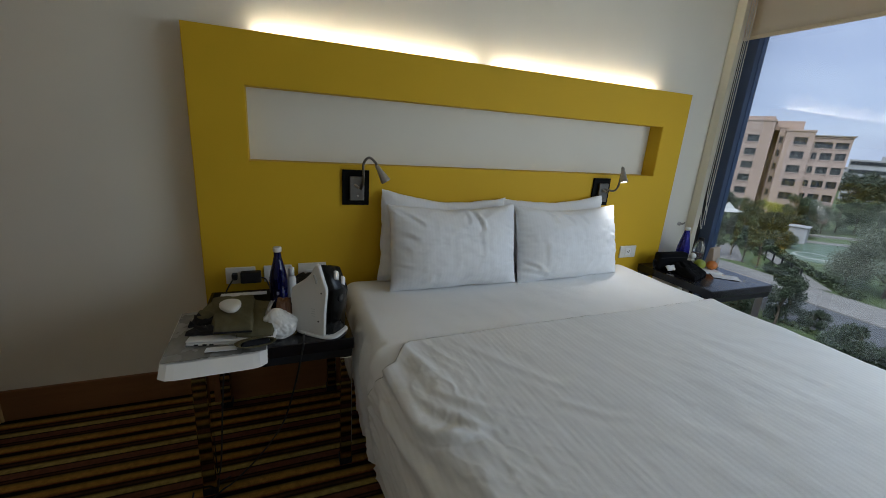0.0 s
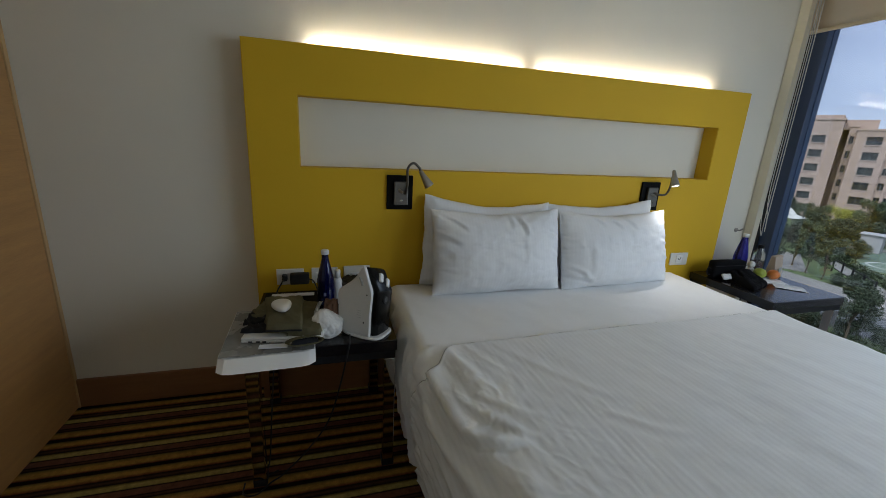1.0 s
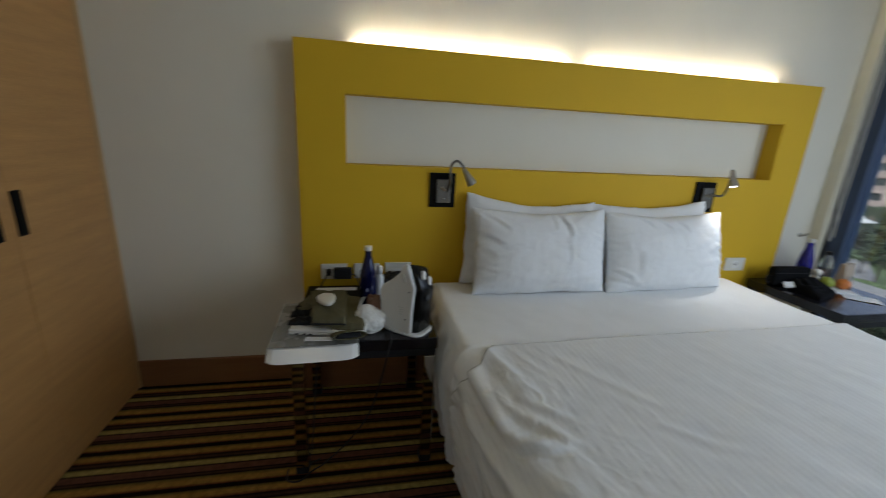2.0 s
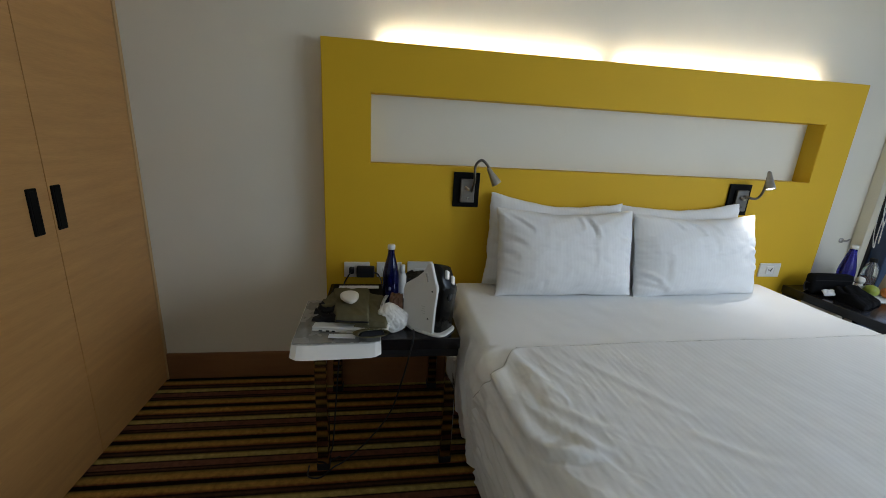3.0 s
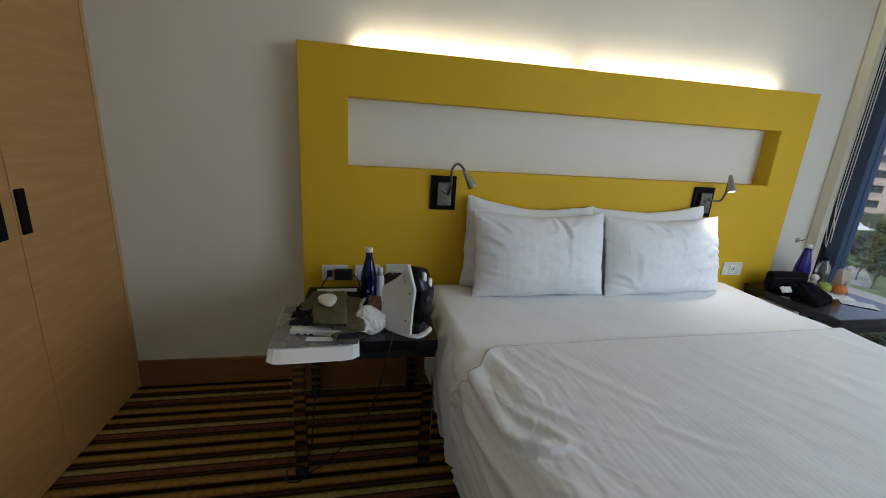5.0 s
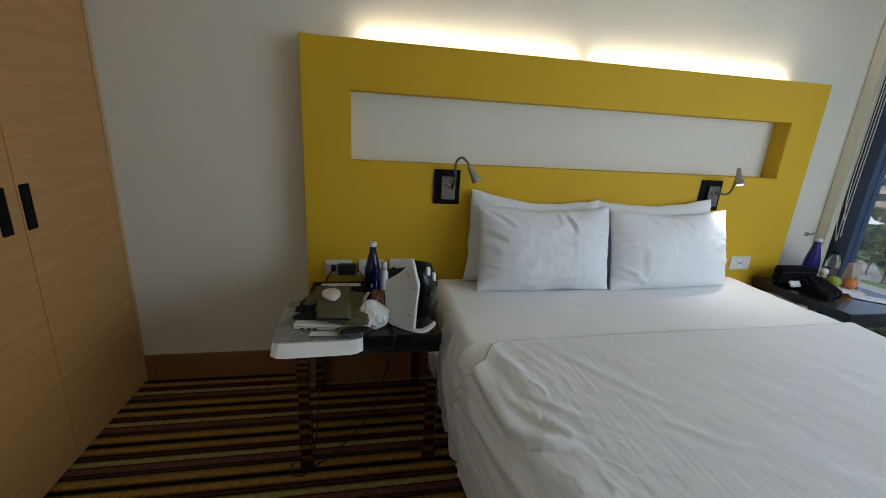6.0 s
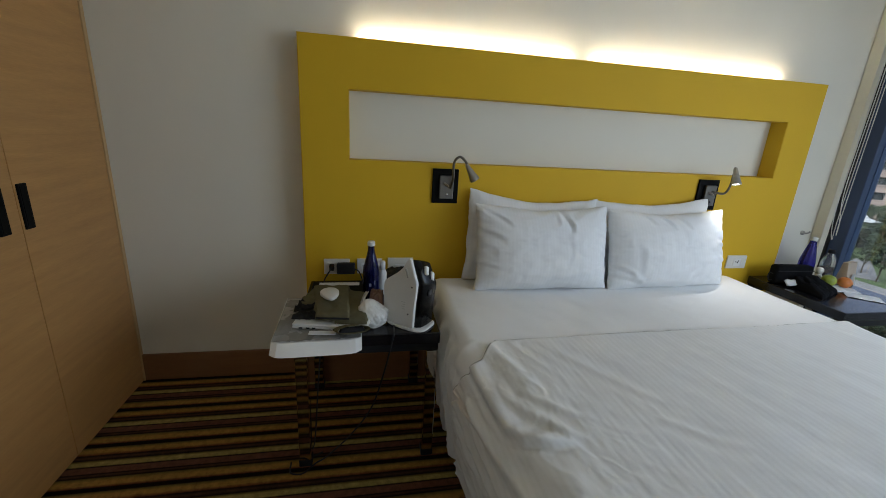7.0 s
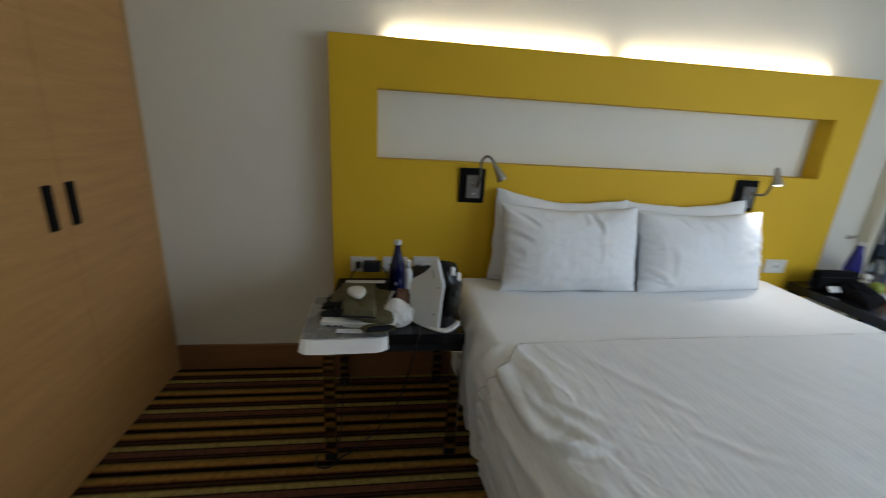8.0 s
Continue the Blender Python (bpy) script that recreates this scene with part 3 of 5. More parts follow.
def pillow(at, w, h, t, turn, seed, creases, label, n=64, droop=0.15):
    """A soft pillow; creases are (u0, v0, u1, v1, depth, width) on its front, u and v from -1 to 1."""
    ob = thing("pillow", label, "pillow", at, group="pillows on the bed")
    ob.matrix_basis = pose(*at, *turn)
    bm = bmesh.new()
    for side in (-1, 1):
        g = []
        for i in range(n + 1):
            row = []
            for j in range(n + 1):
                u, v = 2 * i / n - 1, 2 * j / n - 1
                u, v = math.sin(u * math.pi / 2), math.sin(v * math.pi / 2)
                px = w / 2 * u * (1 - 0.035 * (1 - v * v) + 0.012 * fbm(v * 3.1, seed, 0.2))
                pz = h / 2 * v * (1 - (droop if v > 0 else 0.012) * (1 - abs(u) ** 1.5))
                e = max(0, (1 - abs(u) ** 3.2) * (1 - abs(v) ** 3.2))
                th = t / 2 * e ** 0.5
                cr = 0.007 * fbm(u * 1.3 + seed, v * 1.1, side) + 0.0035 * abs(fbm(u * 2.6 - v * 2 + seed * 2, v * 2.4 + u, 4.4))
                cr += 0.0012 * fbm(u * 15 + seed, v * 1.7 + u, 6.1) + 0.0016 * fbm(u * 7, v * 6, seed, 3)
                edge = sstep(0.70, 0.98, abs(u))
                cr += 0.0060 * edge * math.sin(v * 13 + seed + 4 * fbm(u * 2, v * 3, seed)) * (0.4 + 0.8 * abs(fbm(v * 2, seed)))
                top = sstep(0.72, 0.98, v)
                cr += 0.0035 * top * math.sin(u * 21 + seed + 4 * fbm(u * 3, v * 2, seed))
                if side < 0:
                    for u0, v0, u1, v1, depth, wide in creases:
                        dist, where = along_line(u, v * 0.62, ((u0, v0 * 0.62), ((u0 + u1) / 2 + 0.03, (v0 + v1) * 0.31), (u1, v1 * 0.62)))
                        bell = math.sin(math.pi * min(1, max(0, 0.12 + 0.88 * where))) ** 0.7
                        cr += depth * bell * (0.8 * math.exp(-((dist - 1.5 * wide) / wide) ** 2) - math.exp(-(dist / wide) ** 2))
                sag = 0.022 * (1 - v) * e
                row.append(bm.verts.new((px + 0.005 * fbm(u * 3, v * 3, seed), side * (th + e ** 0.4 * (cr + sag)), pz + 0.005 * fbm(v * 3, u * 3, seed + 5))))
            g.append(row)
        for i in range(n):
            for j in range(n):
                q = (g[i][j], g[i + 1][j], g[i + 1][j + 1], g[i][j + 1])
                bm.faces.new(q if side < 0 else q[::-1])
    bmesh.ops.remove_doubles(bm, verts=bm.verts[:], dist=0.0012)
    part("pillowcase", bm, PILLOW_C, ob, smooth=True)
    return ob

SIDE_CREASES = ((-0.99, 0.35, -0.62, 0.10, 0.009, 0.04), (-0.99, 0.02, -0.74, -0.22, 0.008, 0.045), (-0.97, -0.42, -0.72, -0.50, 0.007, 0.03))
pillow((1.09, -0.165, 0.795), 0.68, 0.44, 0.10, (-8, 3, 0), 1.3, SIDE_CREASES, "white pillow leaning against the yellow headboard", droop=0.2)
pillow((1.76, -0.165, 0.785), 0.68, 0.44, 0.10, (-8, -2, 0), 4.1, (), "white pillow leaning against the yellow headboard")
pillow((1.105, -0.275, 0.781), 0.665, 0.403, 0.15, (-14, 0, 0), 7.7, SIDE_CREASES + (
    (0.22, 0.98, 0.36, 0.35, 0.016, 0.030), (0.10, 0.95, 0.12, 0.55, 0.007, 0.028), (-0.85, 0.85, -0.55, 0.45, 0.009, 0.04), (0.97, 0.30, 0.72, 0.45, 0.008, 0.03),
    (0.98, -0.15, 0.80, 0.05, 0.007, 0.03), (0.30, 0.2, 0.24, -0.5, 0.003, 0.03)), "plump white striped cotton pillow leaning on another pillow", 96)
pillow((1.79, -0.265, 0.774), 0.70, 0.398, 0.15, (-14, 0, 4), 11.2, (
    (-0.30, 0.95, -0.05, 0.55, 0.012, 0.028), (-0.55, 0.92, -0.36, 0.62, 0.010, 0.03), (0.05, 0.9, 0.22, 0.5, 0.009, 0.03), (0.98, 0.1, 0.70, 0.25, 0.010, 0.03), (0.98, -0.3, 0.74, -0.15, 0.009, 0.03),
    (-0.98, -0.70, -0.55, -0.86, 0.016, 0.035), (-0.98, -0.45, -0.66, -0.78, 0.014, 0.035), (-0.72, 0.3, -0.66, -0.6, 0.003, 0.05)), "plump white striped pillow under the reading lamp", 96)

# ---- reading lamps ----
GLOW = emitter("lit_lamp_lens", (1.0, 0.95, 0.86), 6)
def reading_lamp(x, neck, tip, lens, label):
    ob = thing("reading_lamp", label, "wall lamp", (x, -0.1, 1.031), group="reading lamps")
    part("backplate", box(-0.062, 0.062, -0.012, -0.0005, -0.081, 0.081, 0.002), PULL, ob, "glossy black backplate")
    sw = part("switch_box", box(-0.030, 0.036, -0.030, -0.0125, -0.057, 0.052, 0.003), DKSTEEL, ob, "brushed steel box")
    part("switch_lever", tube([(-0.010, -0.031, 0.016), (0.008, -0.046, 0.004)], 0.006, 8, steps=0), STEEL, sw)
    part("screw", lathe([(0.005, 0), (0.005, 0.002), (0.003, 0.003)], 10, m=pose(0.005, -0.030, -0.035, 90)), CHROME, sw)
    part("gooseneck", tube(neck, 0.0058, 10), DKSTEEL, ob)
    a, b = Vector(neck[-1]), Vector(tip)
    d = b - a
    m = Matrix.Translation(a) @ d.to_track_quat("Z", "Y").to_matrix().to_4x4()
    L = d.length
    hd = part("lamp_head", lathe([(0.007, -0.008), (0.010, 0.0), (0.012, L * 0.25), (0.0175, L * 0.62), (0.0225, L * 0.94), (0.0225, L), (0.019, L), (0.016, L * 0.9)], 22, m=m), STEEL, ob, "conical steel head", True)
    part("lens", lathe([(0.018, L * 0.955), (0.012, L * 0.975)], 18, m=m), lens, hd)
    return ob
reading_lamp(0.649, [(0.022, -0.03, -0.005), (0.026, -0.06, 0.05), (0.022, -0.075, 0.115), (0.045, -0.082, 0.143), (0.072, -0.085, 0.125), (0.082, -0.086, 0.105)], (0.122, -0.092, 0.042), WHITE_PL, "brushed steel gooseneck reading lamp, switched off")
reading_lamp(2.10, [(0.012, -0.03, 0.022), (0.042, -0.05, 0.014), (0.062, -0.062, 0.022), (0.070, -0.072, 0.06), (0.066, -0.08, 0.125), (0.059, -0.086, 0.152), (0.053, -0.095, 0.148)], (0.050, -0.125, 0.072), GLOW, "lit brushed steel gooseneck reading lamp above pillow")
spot = new("reading_lamp_beam", bpy.data.lights.new("reading_lamp_beam", "SPOT"))
spot.data.energy, spot.data.spot_size, spot.data.spot_blend, spot.data.color, spot.data.shadow_soft_size = 2.6, radians(100), 1.0, (0.96, 0.97, 1.0), 0.012
spot.matrix_world = look((2.150, -0.229, 1.098), (2.12, -0.36, 0.7))

# ---- sockets ----
def socket(x0, x1, z0, z1, label, holes):
    ob = thing("wall_socket", label, "socket", ((x0 + x1) / 2, -0.1, (z0 + z1) / 2), group="wall sockets")
    w, h = (x1 - x0) / 2, (z1 - z0) / 2
    part("plate", box(-w, w, -0.009, -0.0005, -h, h, 0.003), IVORY, ob)
    if holes == "slanted":
        o = part("outlet", box(-0.024, 0.024, -0.0115, -0.0092, -0.022, 0.022, 0.003), WHITE_PL, ob)
        part("slots", tube([(0.010, -0.012, 0.012), (0.002, -0.012, -0.006)], 0.0022, 6, tube([(-0.010, -0.012, 0.006), (-0.006, -0.012, -0.002)], 0.0022, 6, steps=0), steps=0), DARKPLATE, o)
    elif holes:
        for sx in (-0.024, 0.024):
            o = part("outlet", box(sx - 0.017, sx + 0.017, -0.0115, -0.0092, -0.016, 0.016, 0.002), WHITE_PL, ob)
            part("slots", box(sx - 0.008, sx - 0.005, -0.0125, -0.0116, -0.006, 0.007, bm=box(sx + 0.005, sx + 0.008, -0.0125, -0.0116, -0.006, 0.007)), DARKPLATE, o)
    else:
        part("rocker", box(-0.028, 0.028, -0.013, -0.0092, -0.008, 0.006, 0.002), WHITE_PL, ob)
    return ob
socket(0.084, 0.204, 0.592, 0.668, "ivory double wall socket with black adapter plugged in", True)
socket(0.238, 0.357, 0.593, 0.669, "ivory double wall socket behind the blue bottle", True)
socket(0.385, 0.510, 0.597, 0.673, "ivory wall switch plate", False)
socket(2.347, 2.480, 0.605, 0.684, "ivory wall socket with slanted slots beside the bed", "slanted")

# ---- side tables ----
TZ = 0.562
def side_table(x0, x1, y0, y1, label):
    ob = thing("side_table", label, "side table", ((x0 + x1) / 2, (y0 + y1) / 2, 0), group="bedside tables")
    w, d = (x1 - x0) / 2, (y1 - y0) / 2
    part("tabletop", box(-w, w, -d, d, TZ - 0.045, TZ, 0.003), TABLETOP, ob)
    for sx in (-1, 1):
        for sy in (-1, 1):
            cx, cy = sx * (w - 0.027), sy * (d - 0.027)
            part("leg", box(cx - 0.022, cx + 0.022, cy - 0.022, cy + 0.022, 0.008, TZ - 0.078, 0.003), CHROME, ob, "square chrome leg")
            part("foot", box(cx - 0.024, cx + 0.024, cy - 0.024, cy + 0.024, 0, 0.03, 0.003), SATIN, ob, "black foot cap")
    for a in (-d + 0.005, d - 0.045):
        part("rail", box(-w + 0.005, w - 0.005, a, a + 0.04, TZ - 0.076, TZ - 0.0455, 0.002), SATIN, ob, "black under-frame")
    return ob
side_table(0.025, 0.553, -0.668, -0.118, "black topped side table with chrome legs, crowded with belongings")
side_table(2.515, 3.052, -0.632, -0.118, "black topped side table with chrome legs by the window")

# ---- belongings on the crowded side table ----
def soft_slab(w, d, h, seed, amp=0.006, n=26, front=0.0, edge=0.35):
    """A closed cushion-like slab: w by d on plan, h high, with rounded edges and an uneven top."""
    bm = bmesh.new()
    tops, bots = [], []
    for i in range(n + 1):
        rt, rb = [], []
        for j in range(n + 1):
            u, v = 2 * i / n - 1, 2 * j / n - 1
            e = max(0.0, (1 - abs(u) ** 16) * (1 - abs(v) ** 16)) ** edge
            wob = amp * fbm(u * 2.2 + seed, v * 2.2, seed)
            x, y = w / 2 * u + wob * 0.6, d / 2 * v + wob * 0.6
            rt.append(bm.verts.new((x, y - front * (1 - e), h * (0.12 + 0.88 * e) + wob * e)))
            rb.append(bm.verts.new((x, y - front, 0.0)))
        tops.append(rt)
        bots.append(rb)
    for i in range(n):
        for j in range(n):
            bm.faces.new((tops[i][j], tops[i + 1][j], tops[i + 1][j + 1], tops[i][j + 1]))
            bm.faces.new((bots[i][j], bots[i][j + 1], bots[i + 1][j + 1], bots[i + 1][j]))
    for k in range(n):
        bm.faces.new((tops[k][0], bots[k][0], bots[k + 1][0], tops[k + 1][0]))
        bm.faces.new((tops[k + 1][n], bots[k + 1][n], bots[k][n], tops[k][n]))
        bm.faces.new((tops[0][k + 1], bots[0][k + 1], bots[0][k], tops[0][k]))
        bm.faces.new((tops[n][k], bots[n][k], bots[n][k + 1], tops[n][k + 1]))
    return bm

T1 = TZ + 0.0005
mailer = thing("padded_mailer", "white padded mailer with grey plastic film hanging over table edge", "mailer", (0.115, -0.57, T1), 2)
bm = bmesh.new()
prof = [(-0.215, -0.006), (-0.232, 0.004), (-0.186, 0.030), (0.20, 0.022), (0.212, 0.012), (0.205, 0.0), (-0.10, 0.0)]
rows = [[bm.verts.new((x, y + (0.022 * (abs(x) / 0.145) ** 10 if y < -0.15 else 0), z)) for y, z in prof] for x in [-0.145 + 0.29 * k / 14 for k in range(15)]]
for a, b in zip(rows, rows[1:]):
    for k in range(len(prof)):
        bm.faces.new((a[k], b[k], b[(k + 1) % len(prof)], a[(k + 1) % len(prof)]))
bm.faces.new(rows[0])
bm.faces.new(rows[-1][::-1])
bmesh.ops.recalc_face_normals(bm, faces=bm.faces[:])
part("padded_body", bm, MAILERW, mailer)
film = new("film", sheet_mesh("film", lambda u, v: Vector((-0.142 + 0.284 * u, -0.180 + 0.375 * v, 0.0325 - 0.008 * v + 0.004 * abs(fbm(u * 7, v * 5, 2)) + 0.0022 * max(0, 0.14 - abs(fbm(u * 9 + 1.5 * v, v * 1.6, 5, 2))) / 0.14)), 40, 40, GREYFILM))
film.parent = mailer
tagged(film, "crinkled grey film")

L1 = T1 + 0.033
lap = thing("laptop", "closed white laptop lying under folded trousers", "laptop", (0.180, -0.565, L1), -9)
part("lower_case", box(-0.135, 0.125, -0.12, 0.1, 0.0, 0.009, 0.003), WHITE_PL, lap)
part("lid", box(-0.135, 0.125, -0.12, 0.1, 0.0095, 0.018, 0.004), WHITE_PL, lap)
for x in (-0.105, -0.080, -0.060):
    part("port", box(x - 0.006, x + 0.006, -0.1215, -0.1195, 0.002, 0.0065), DARKPLATE, lap)
card = thing("card_sleeve", "small white card lying on grey film", "card", (0.135, -0.715, L1 + 0.0055), -4)
part("card", box(-0.045, 0.045, -0.013, 0.013, 0.0, 0.003, 0.001), PAPER, card)

Z2 = L1 + 0.0185
tr = thing("trousers", "folded olive green cotton trousers with dark lining", "trousers", (0.155, -0.545, Z2), -4)
def folded(c00, c10, c11, c01, z0, h, seed, amp, n=30, edge=0.22, crease=5.0):
    """A folded layer of cloth between four corners on plan, in the trousers' own space."""
    bm = soft_slab(2.0, 2.0, h, seed, 0.0, n, edge=edge)
    inv = tr.matrix_basis.inverted()
    for v in bm.verts:
        a, b = (v.co.x + 1) / 2, (v.co.y + 1) / 2
        x = (1 - b) * ((1 - a) * c00[0] + a * c10[0]) + b * ((1 - a) * c01[0] + a * c11[0])
        y = (1 - b) * ((1 - a) * c00[1] + a * c10[1]) + b * ((1 - a) * c01[1] + a * c11[1])
        rim_wave = max(abs(v.co.x), abs(v.co.y)) ** 6
        x += 0.006 * rim_wave * fbm(y * 30, x * 10, seed, 2)
        y += 0.006 * rim_wave * fbm(x * 30, y * 10, seed + 2, 2)
        z = z0 + v.co.z
        if v.co.z > 0.3 * h:
            z += amp * (fbm(x * 14, y * 10, seed, 3) + 0.8 * max(0, 0.2 - abs(fbm(x * crease * 2 + y * crease, y * crease, seed + 4, 2))) / 0.2)
        p = inv @ Vector((x, y, Z2 + max(z, 0.0)))
        v.co = p
    return bm
part("waistband", folded((0.030, -0.535), (0.125, -0.55), (0.125, -0.385), (0.062, -0.405), 0.004, 0.022, 9.0, 0.011), OLIVE, tr, smooth=True)
part("pocket_lining", folded((0.018, -0.572), (0.115, -0.565), (0.115, -0.495), (0.030, -0.510), 0.004, 0.014, 12.0, 0.012, crease=12), OLIVE_DK, tr, "dark bunched pocket lining", True)
part("pocket_lining", folded((0.022, -0.625), (0.120, -0.640), (0.118, -0.585), (0.042, -0.580), 0.0, 0.012, 15.0, 0.010, crease=12), OLIVE_DK, tr, "dark bunched pocket lining", True)
part("second_leg", folded((0.170, -0.672), (0.285, -0.690), (0.276, -0.420), (0.195, -0.390), 0.0, 0.018, 6.0, 0.005), OLIVE, tr, smooth=True)
part("folded_leg", folded((0.108, -0.664), (0.224, -0.680), (0.214, -0.390), (0.066, -0.388), 0.012, 0.024, 3.0, 0.005), OLIVE, tr, smooth=True)
inv = tr.matrix_basis.inverted()
part("hem_stitch", tube([tuple(inv @ Vector((x, y, Z2 + 0.022))) for x, y in ((0.110, -0.667), (0.145, -0.674), (0.185, -0.677), (0.222, -0.683))], 0.0035, 6), OLIVE_DK, tr, "dark stitched hem")
bm = bmesh.new()
cuff = []
for k in range(24):
    a = 2 * math.pi * k / 24
    cuff.append([(0.056 * math.cos(a) * s, 0.0135 * math.sin(a) * s) for s in (1.0, 1.06, 1.0, 0.84)])
m = pose(0.098, -0.190, 0.010, -20, 6, 24)
rings = [[bm.verts.new(m @ Vector((c[q][0], y, c[q][1]))) for c in cuff] for q, y in ((0, 0.05), (1, 0.0), (2, -0.006), (3, 0.03))]
for a, b in zip(rings, rings[1:]):
    for k in range(24):
        bm.faces.new((a[k], a[(k + 1) % 24], b[(k + 1) % 24], b[k]))
bmesh.ops.recalc_face_normals(bm, faces=bm.faces[:])
part("cuff", bm, OLIVE, tr, smooth=True)
# dark slab that fills the cuff's opening
bm = soft_slab(0.088, 0.020, 0.016, 2.0, 0.002, 12)
for v in bm.verts:
    v.co = m @ (v.co + Vector((0, 0.016, -0.008)))
part("cuff_fill", bm, OLIVE_DK, tr, "dark fill in the cuff's opening", True)
mouse = thing("computer_mouse", "small white rounded computer mouse on the trousers", "mouse", (0.147, -0.528, Z2 + 0.036), 12)
bm = bmesh.new()
bmesh.ops.create_uvsphere(bm, u_segments=24, v_segments=14, radius=1)
for v in bm.verts:
    u, w_, z = v.co
    v.co = Vector((0.033 * u * (1 + 0.38 * w_), 0.052 * w_, 0.013 * math.copysign(abs(z) ** 0.6, z) * (1 + 0.25 * w_) + 0.014))
part("shell", bm, WHITE_PL, mouse, smooth=True)

bot = thing("glass_bottle", "cobalt blue glass water bottle with white cap", "bottle", (0.302, -0.318, T1))
part("body", lathe([(0.030, 0), (0.0345, 0.004), (0.035, 0.012), (0.035, 0.105), (0.034, 0.125), (0.028, 0.158), (0.020, 0.190), (0.0145, 0.214), (0.0135, 0.232), (0.0135, 0.236)], 28), BLUEGLASS, bot, smooth=True)
part("cap", lathe([(0.0155, 0.234), (0.0162, 0.236), (0.0162, 0.250), (0.0145, 0.253), (0.004, 0.2535)], 22), WHITE_PL, bot, "white screw cap", True)
part("label_mark", box(-0.009, 0.001, -0.0358, -0.0352, 0.060, 0.074, bm=box(0.014, 0.017, -0.0332, -0.0326, 0.066, 0.086)), mat("faint_print", (0.30, 0.32, 0.42), 0.5, var=0.05, bump=0), bot, "pale printed marks")

lo = thing("lotion_bottle", "small white plastic lotion bottle", "bottle", (0.352, -0.285, T1))
part("body", lathe([(0.017, 0), (0.019, 0.003), (0.019, 0.10), (0.015, 0.112), (0.010, 0.116)], 20), WHITE_PL, lo, smooth=True)
part("cap", lathe([(0.0125, 0.1165), (0.0125, 0.150), (0.010, 0.153)], 18), WHITE_PL, lo, smooth=True)

ta = thing("tablet", "black tablet with white paper strip lying behind trousers", "tablet", (0.165, -0.235, T1 + 0.0), 0)
part("case", box(-0.125, 0.125, -0.085, 0.08, 0.0, 0.011, 0.004), PULL, ta)
part("paper_strip", box(-0.095, 0.085, 0.02, 0.055, 0.0115, 0.014, 0.001), PAPER, ta, "white paper strip")
bk = thing("small_pouch", "dark zipped pouch lying near the wall sockets", "pouch", (0.42, -0.20, T1), 8)
part("pouch", soft_slab(0.13, 0.11, 0.075, 5.0, 0.012), SATIN, bk, smooth=True)

# machine with a white shell and a black front
GREYMARK = mat("grey_print", (0.42, 0.42, 0.40), 0.5, var=0.05, bump=0)
DKFRAMEP = mat("dark_grey_print", (0.03, 0.03, 0.032), 0.5, var=0.05, bump=0)
GLOSSBLACK = mat("gloss_black_shell", (0.003, 0.003, 0.003), 0.25, var=0.1, bump=0)
GLOSSBLACK.node_tree.nodes["Principled BSDF"].inputs["Specular IOR Level"].default_value = 0.25
mc = thing("breathing_machine", "white and black portable breathing machine with carrying handle", "machine", (0.449, -0.651, T1), 51)
SIDE = ((0.000, 0.010), (-0.004, 0.10), (-0.012, 0.180), (-0.011, 0.192), (-0.002, 0.215), (0.016, 0.272), (0.024, 0.276), (0.032, 0.270), (0.050, 0.238), (0.074, 0.214), (0.118, 0.182), (0.129, 0.172), (0.133, 0.155), (0.134, 0.03), (0.128, 0.012))
def slice_body(stations, outline, bm=None):
    """A body grown along x from one outline; each station is (x, shrink, push towards the front)."""
    bm = bm or bmesh.new()
    cy, cz = 0.062, 0.02
    rings = [[bm.verts.new((x, cy + (y - cy) * k - push * sstep(0.08, -0.01, y), cz + (z - cz) * k)) for y, z in outline] for x, k, push in stations]
    m = len(outline)
    for a, b in zip(rings, rings[1:]):
        for i in range(m):
            bm.faces.new((a[i], b[i], b[(i + 1) % m], a[(i + 1) % m]))
    bm.faces.new(rings[0])
    bm.faces.new(rings[-1][::-1])
    bmesh.ops.recalc_face_normals(bm, faces=bm.faces[:])
    return bm
part("shell", slice_body(((0.0, 0.965, 0), (0.001, 0.985, 0), (0.003, 0.998, 0), (0.006, 1.0, 0), (0.012, 1.0, 0)), SIDE), WHITE_PL, mc, "white moulded shell")
part("front_panel", slice_body(((0.0122, 0.975, 0.002), (0.015, 0.985, 0.012), (0.026, 0.975, 0.024), (0.060, 0.935, 0.033), (0.095, 0.885, 0.036), (0.113, 0.83, 0.024), (0.121, 0.76, 0.008)), SIDE), GLOSSBLACK, mc, "glossy black body", True)
foot = bmesh.new()
outline = []
for k in range(40):
    a = 2 * math.pi * k / 40
    outline.append((0.056 + 0.064 * math.copysign(abs(math.cos(a)) ** 0.5, math.cos(a)), 0.044 + 0.088 * math.copysign(abs(math.sin(a)) ** 0.65, math.sin(a))))
tiers = [[foot.verts.new((0.056 + (x - 0.056) * k, 0.056 + (y - 0.056) * k, z)) for x, y in outline] for z, k in ((0.0, 0.97), (0.002, 1.0), (0.006, 1.0), (0.009, 0.96))]
for a, b in zip(tiers, tiers[1:]):
    for k in range(40):
        foot.faces.new((a[k], a[(k + 1) % 40], b[(k + 1) % 40], b[k]))
foot.faces.new(tiers[0][::-1])
foot.faces.new(tiers[-1])
part("base_plate", foot, WHITE_PL, mc, "white foot plate")
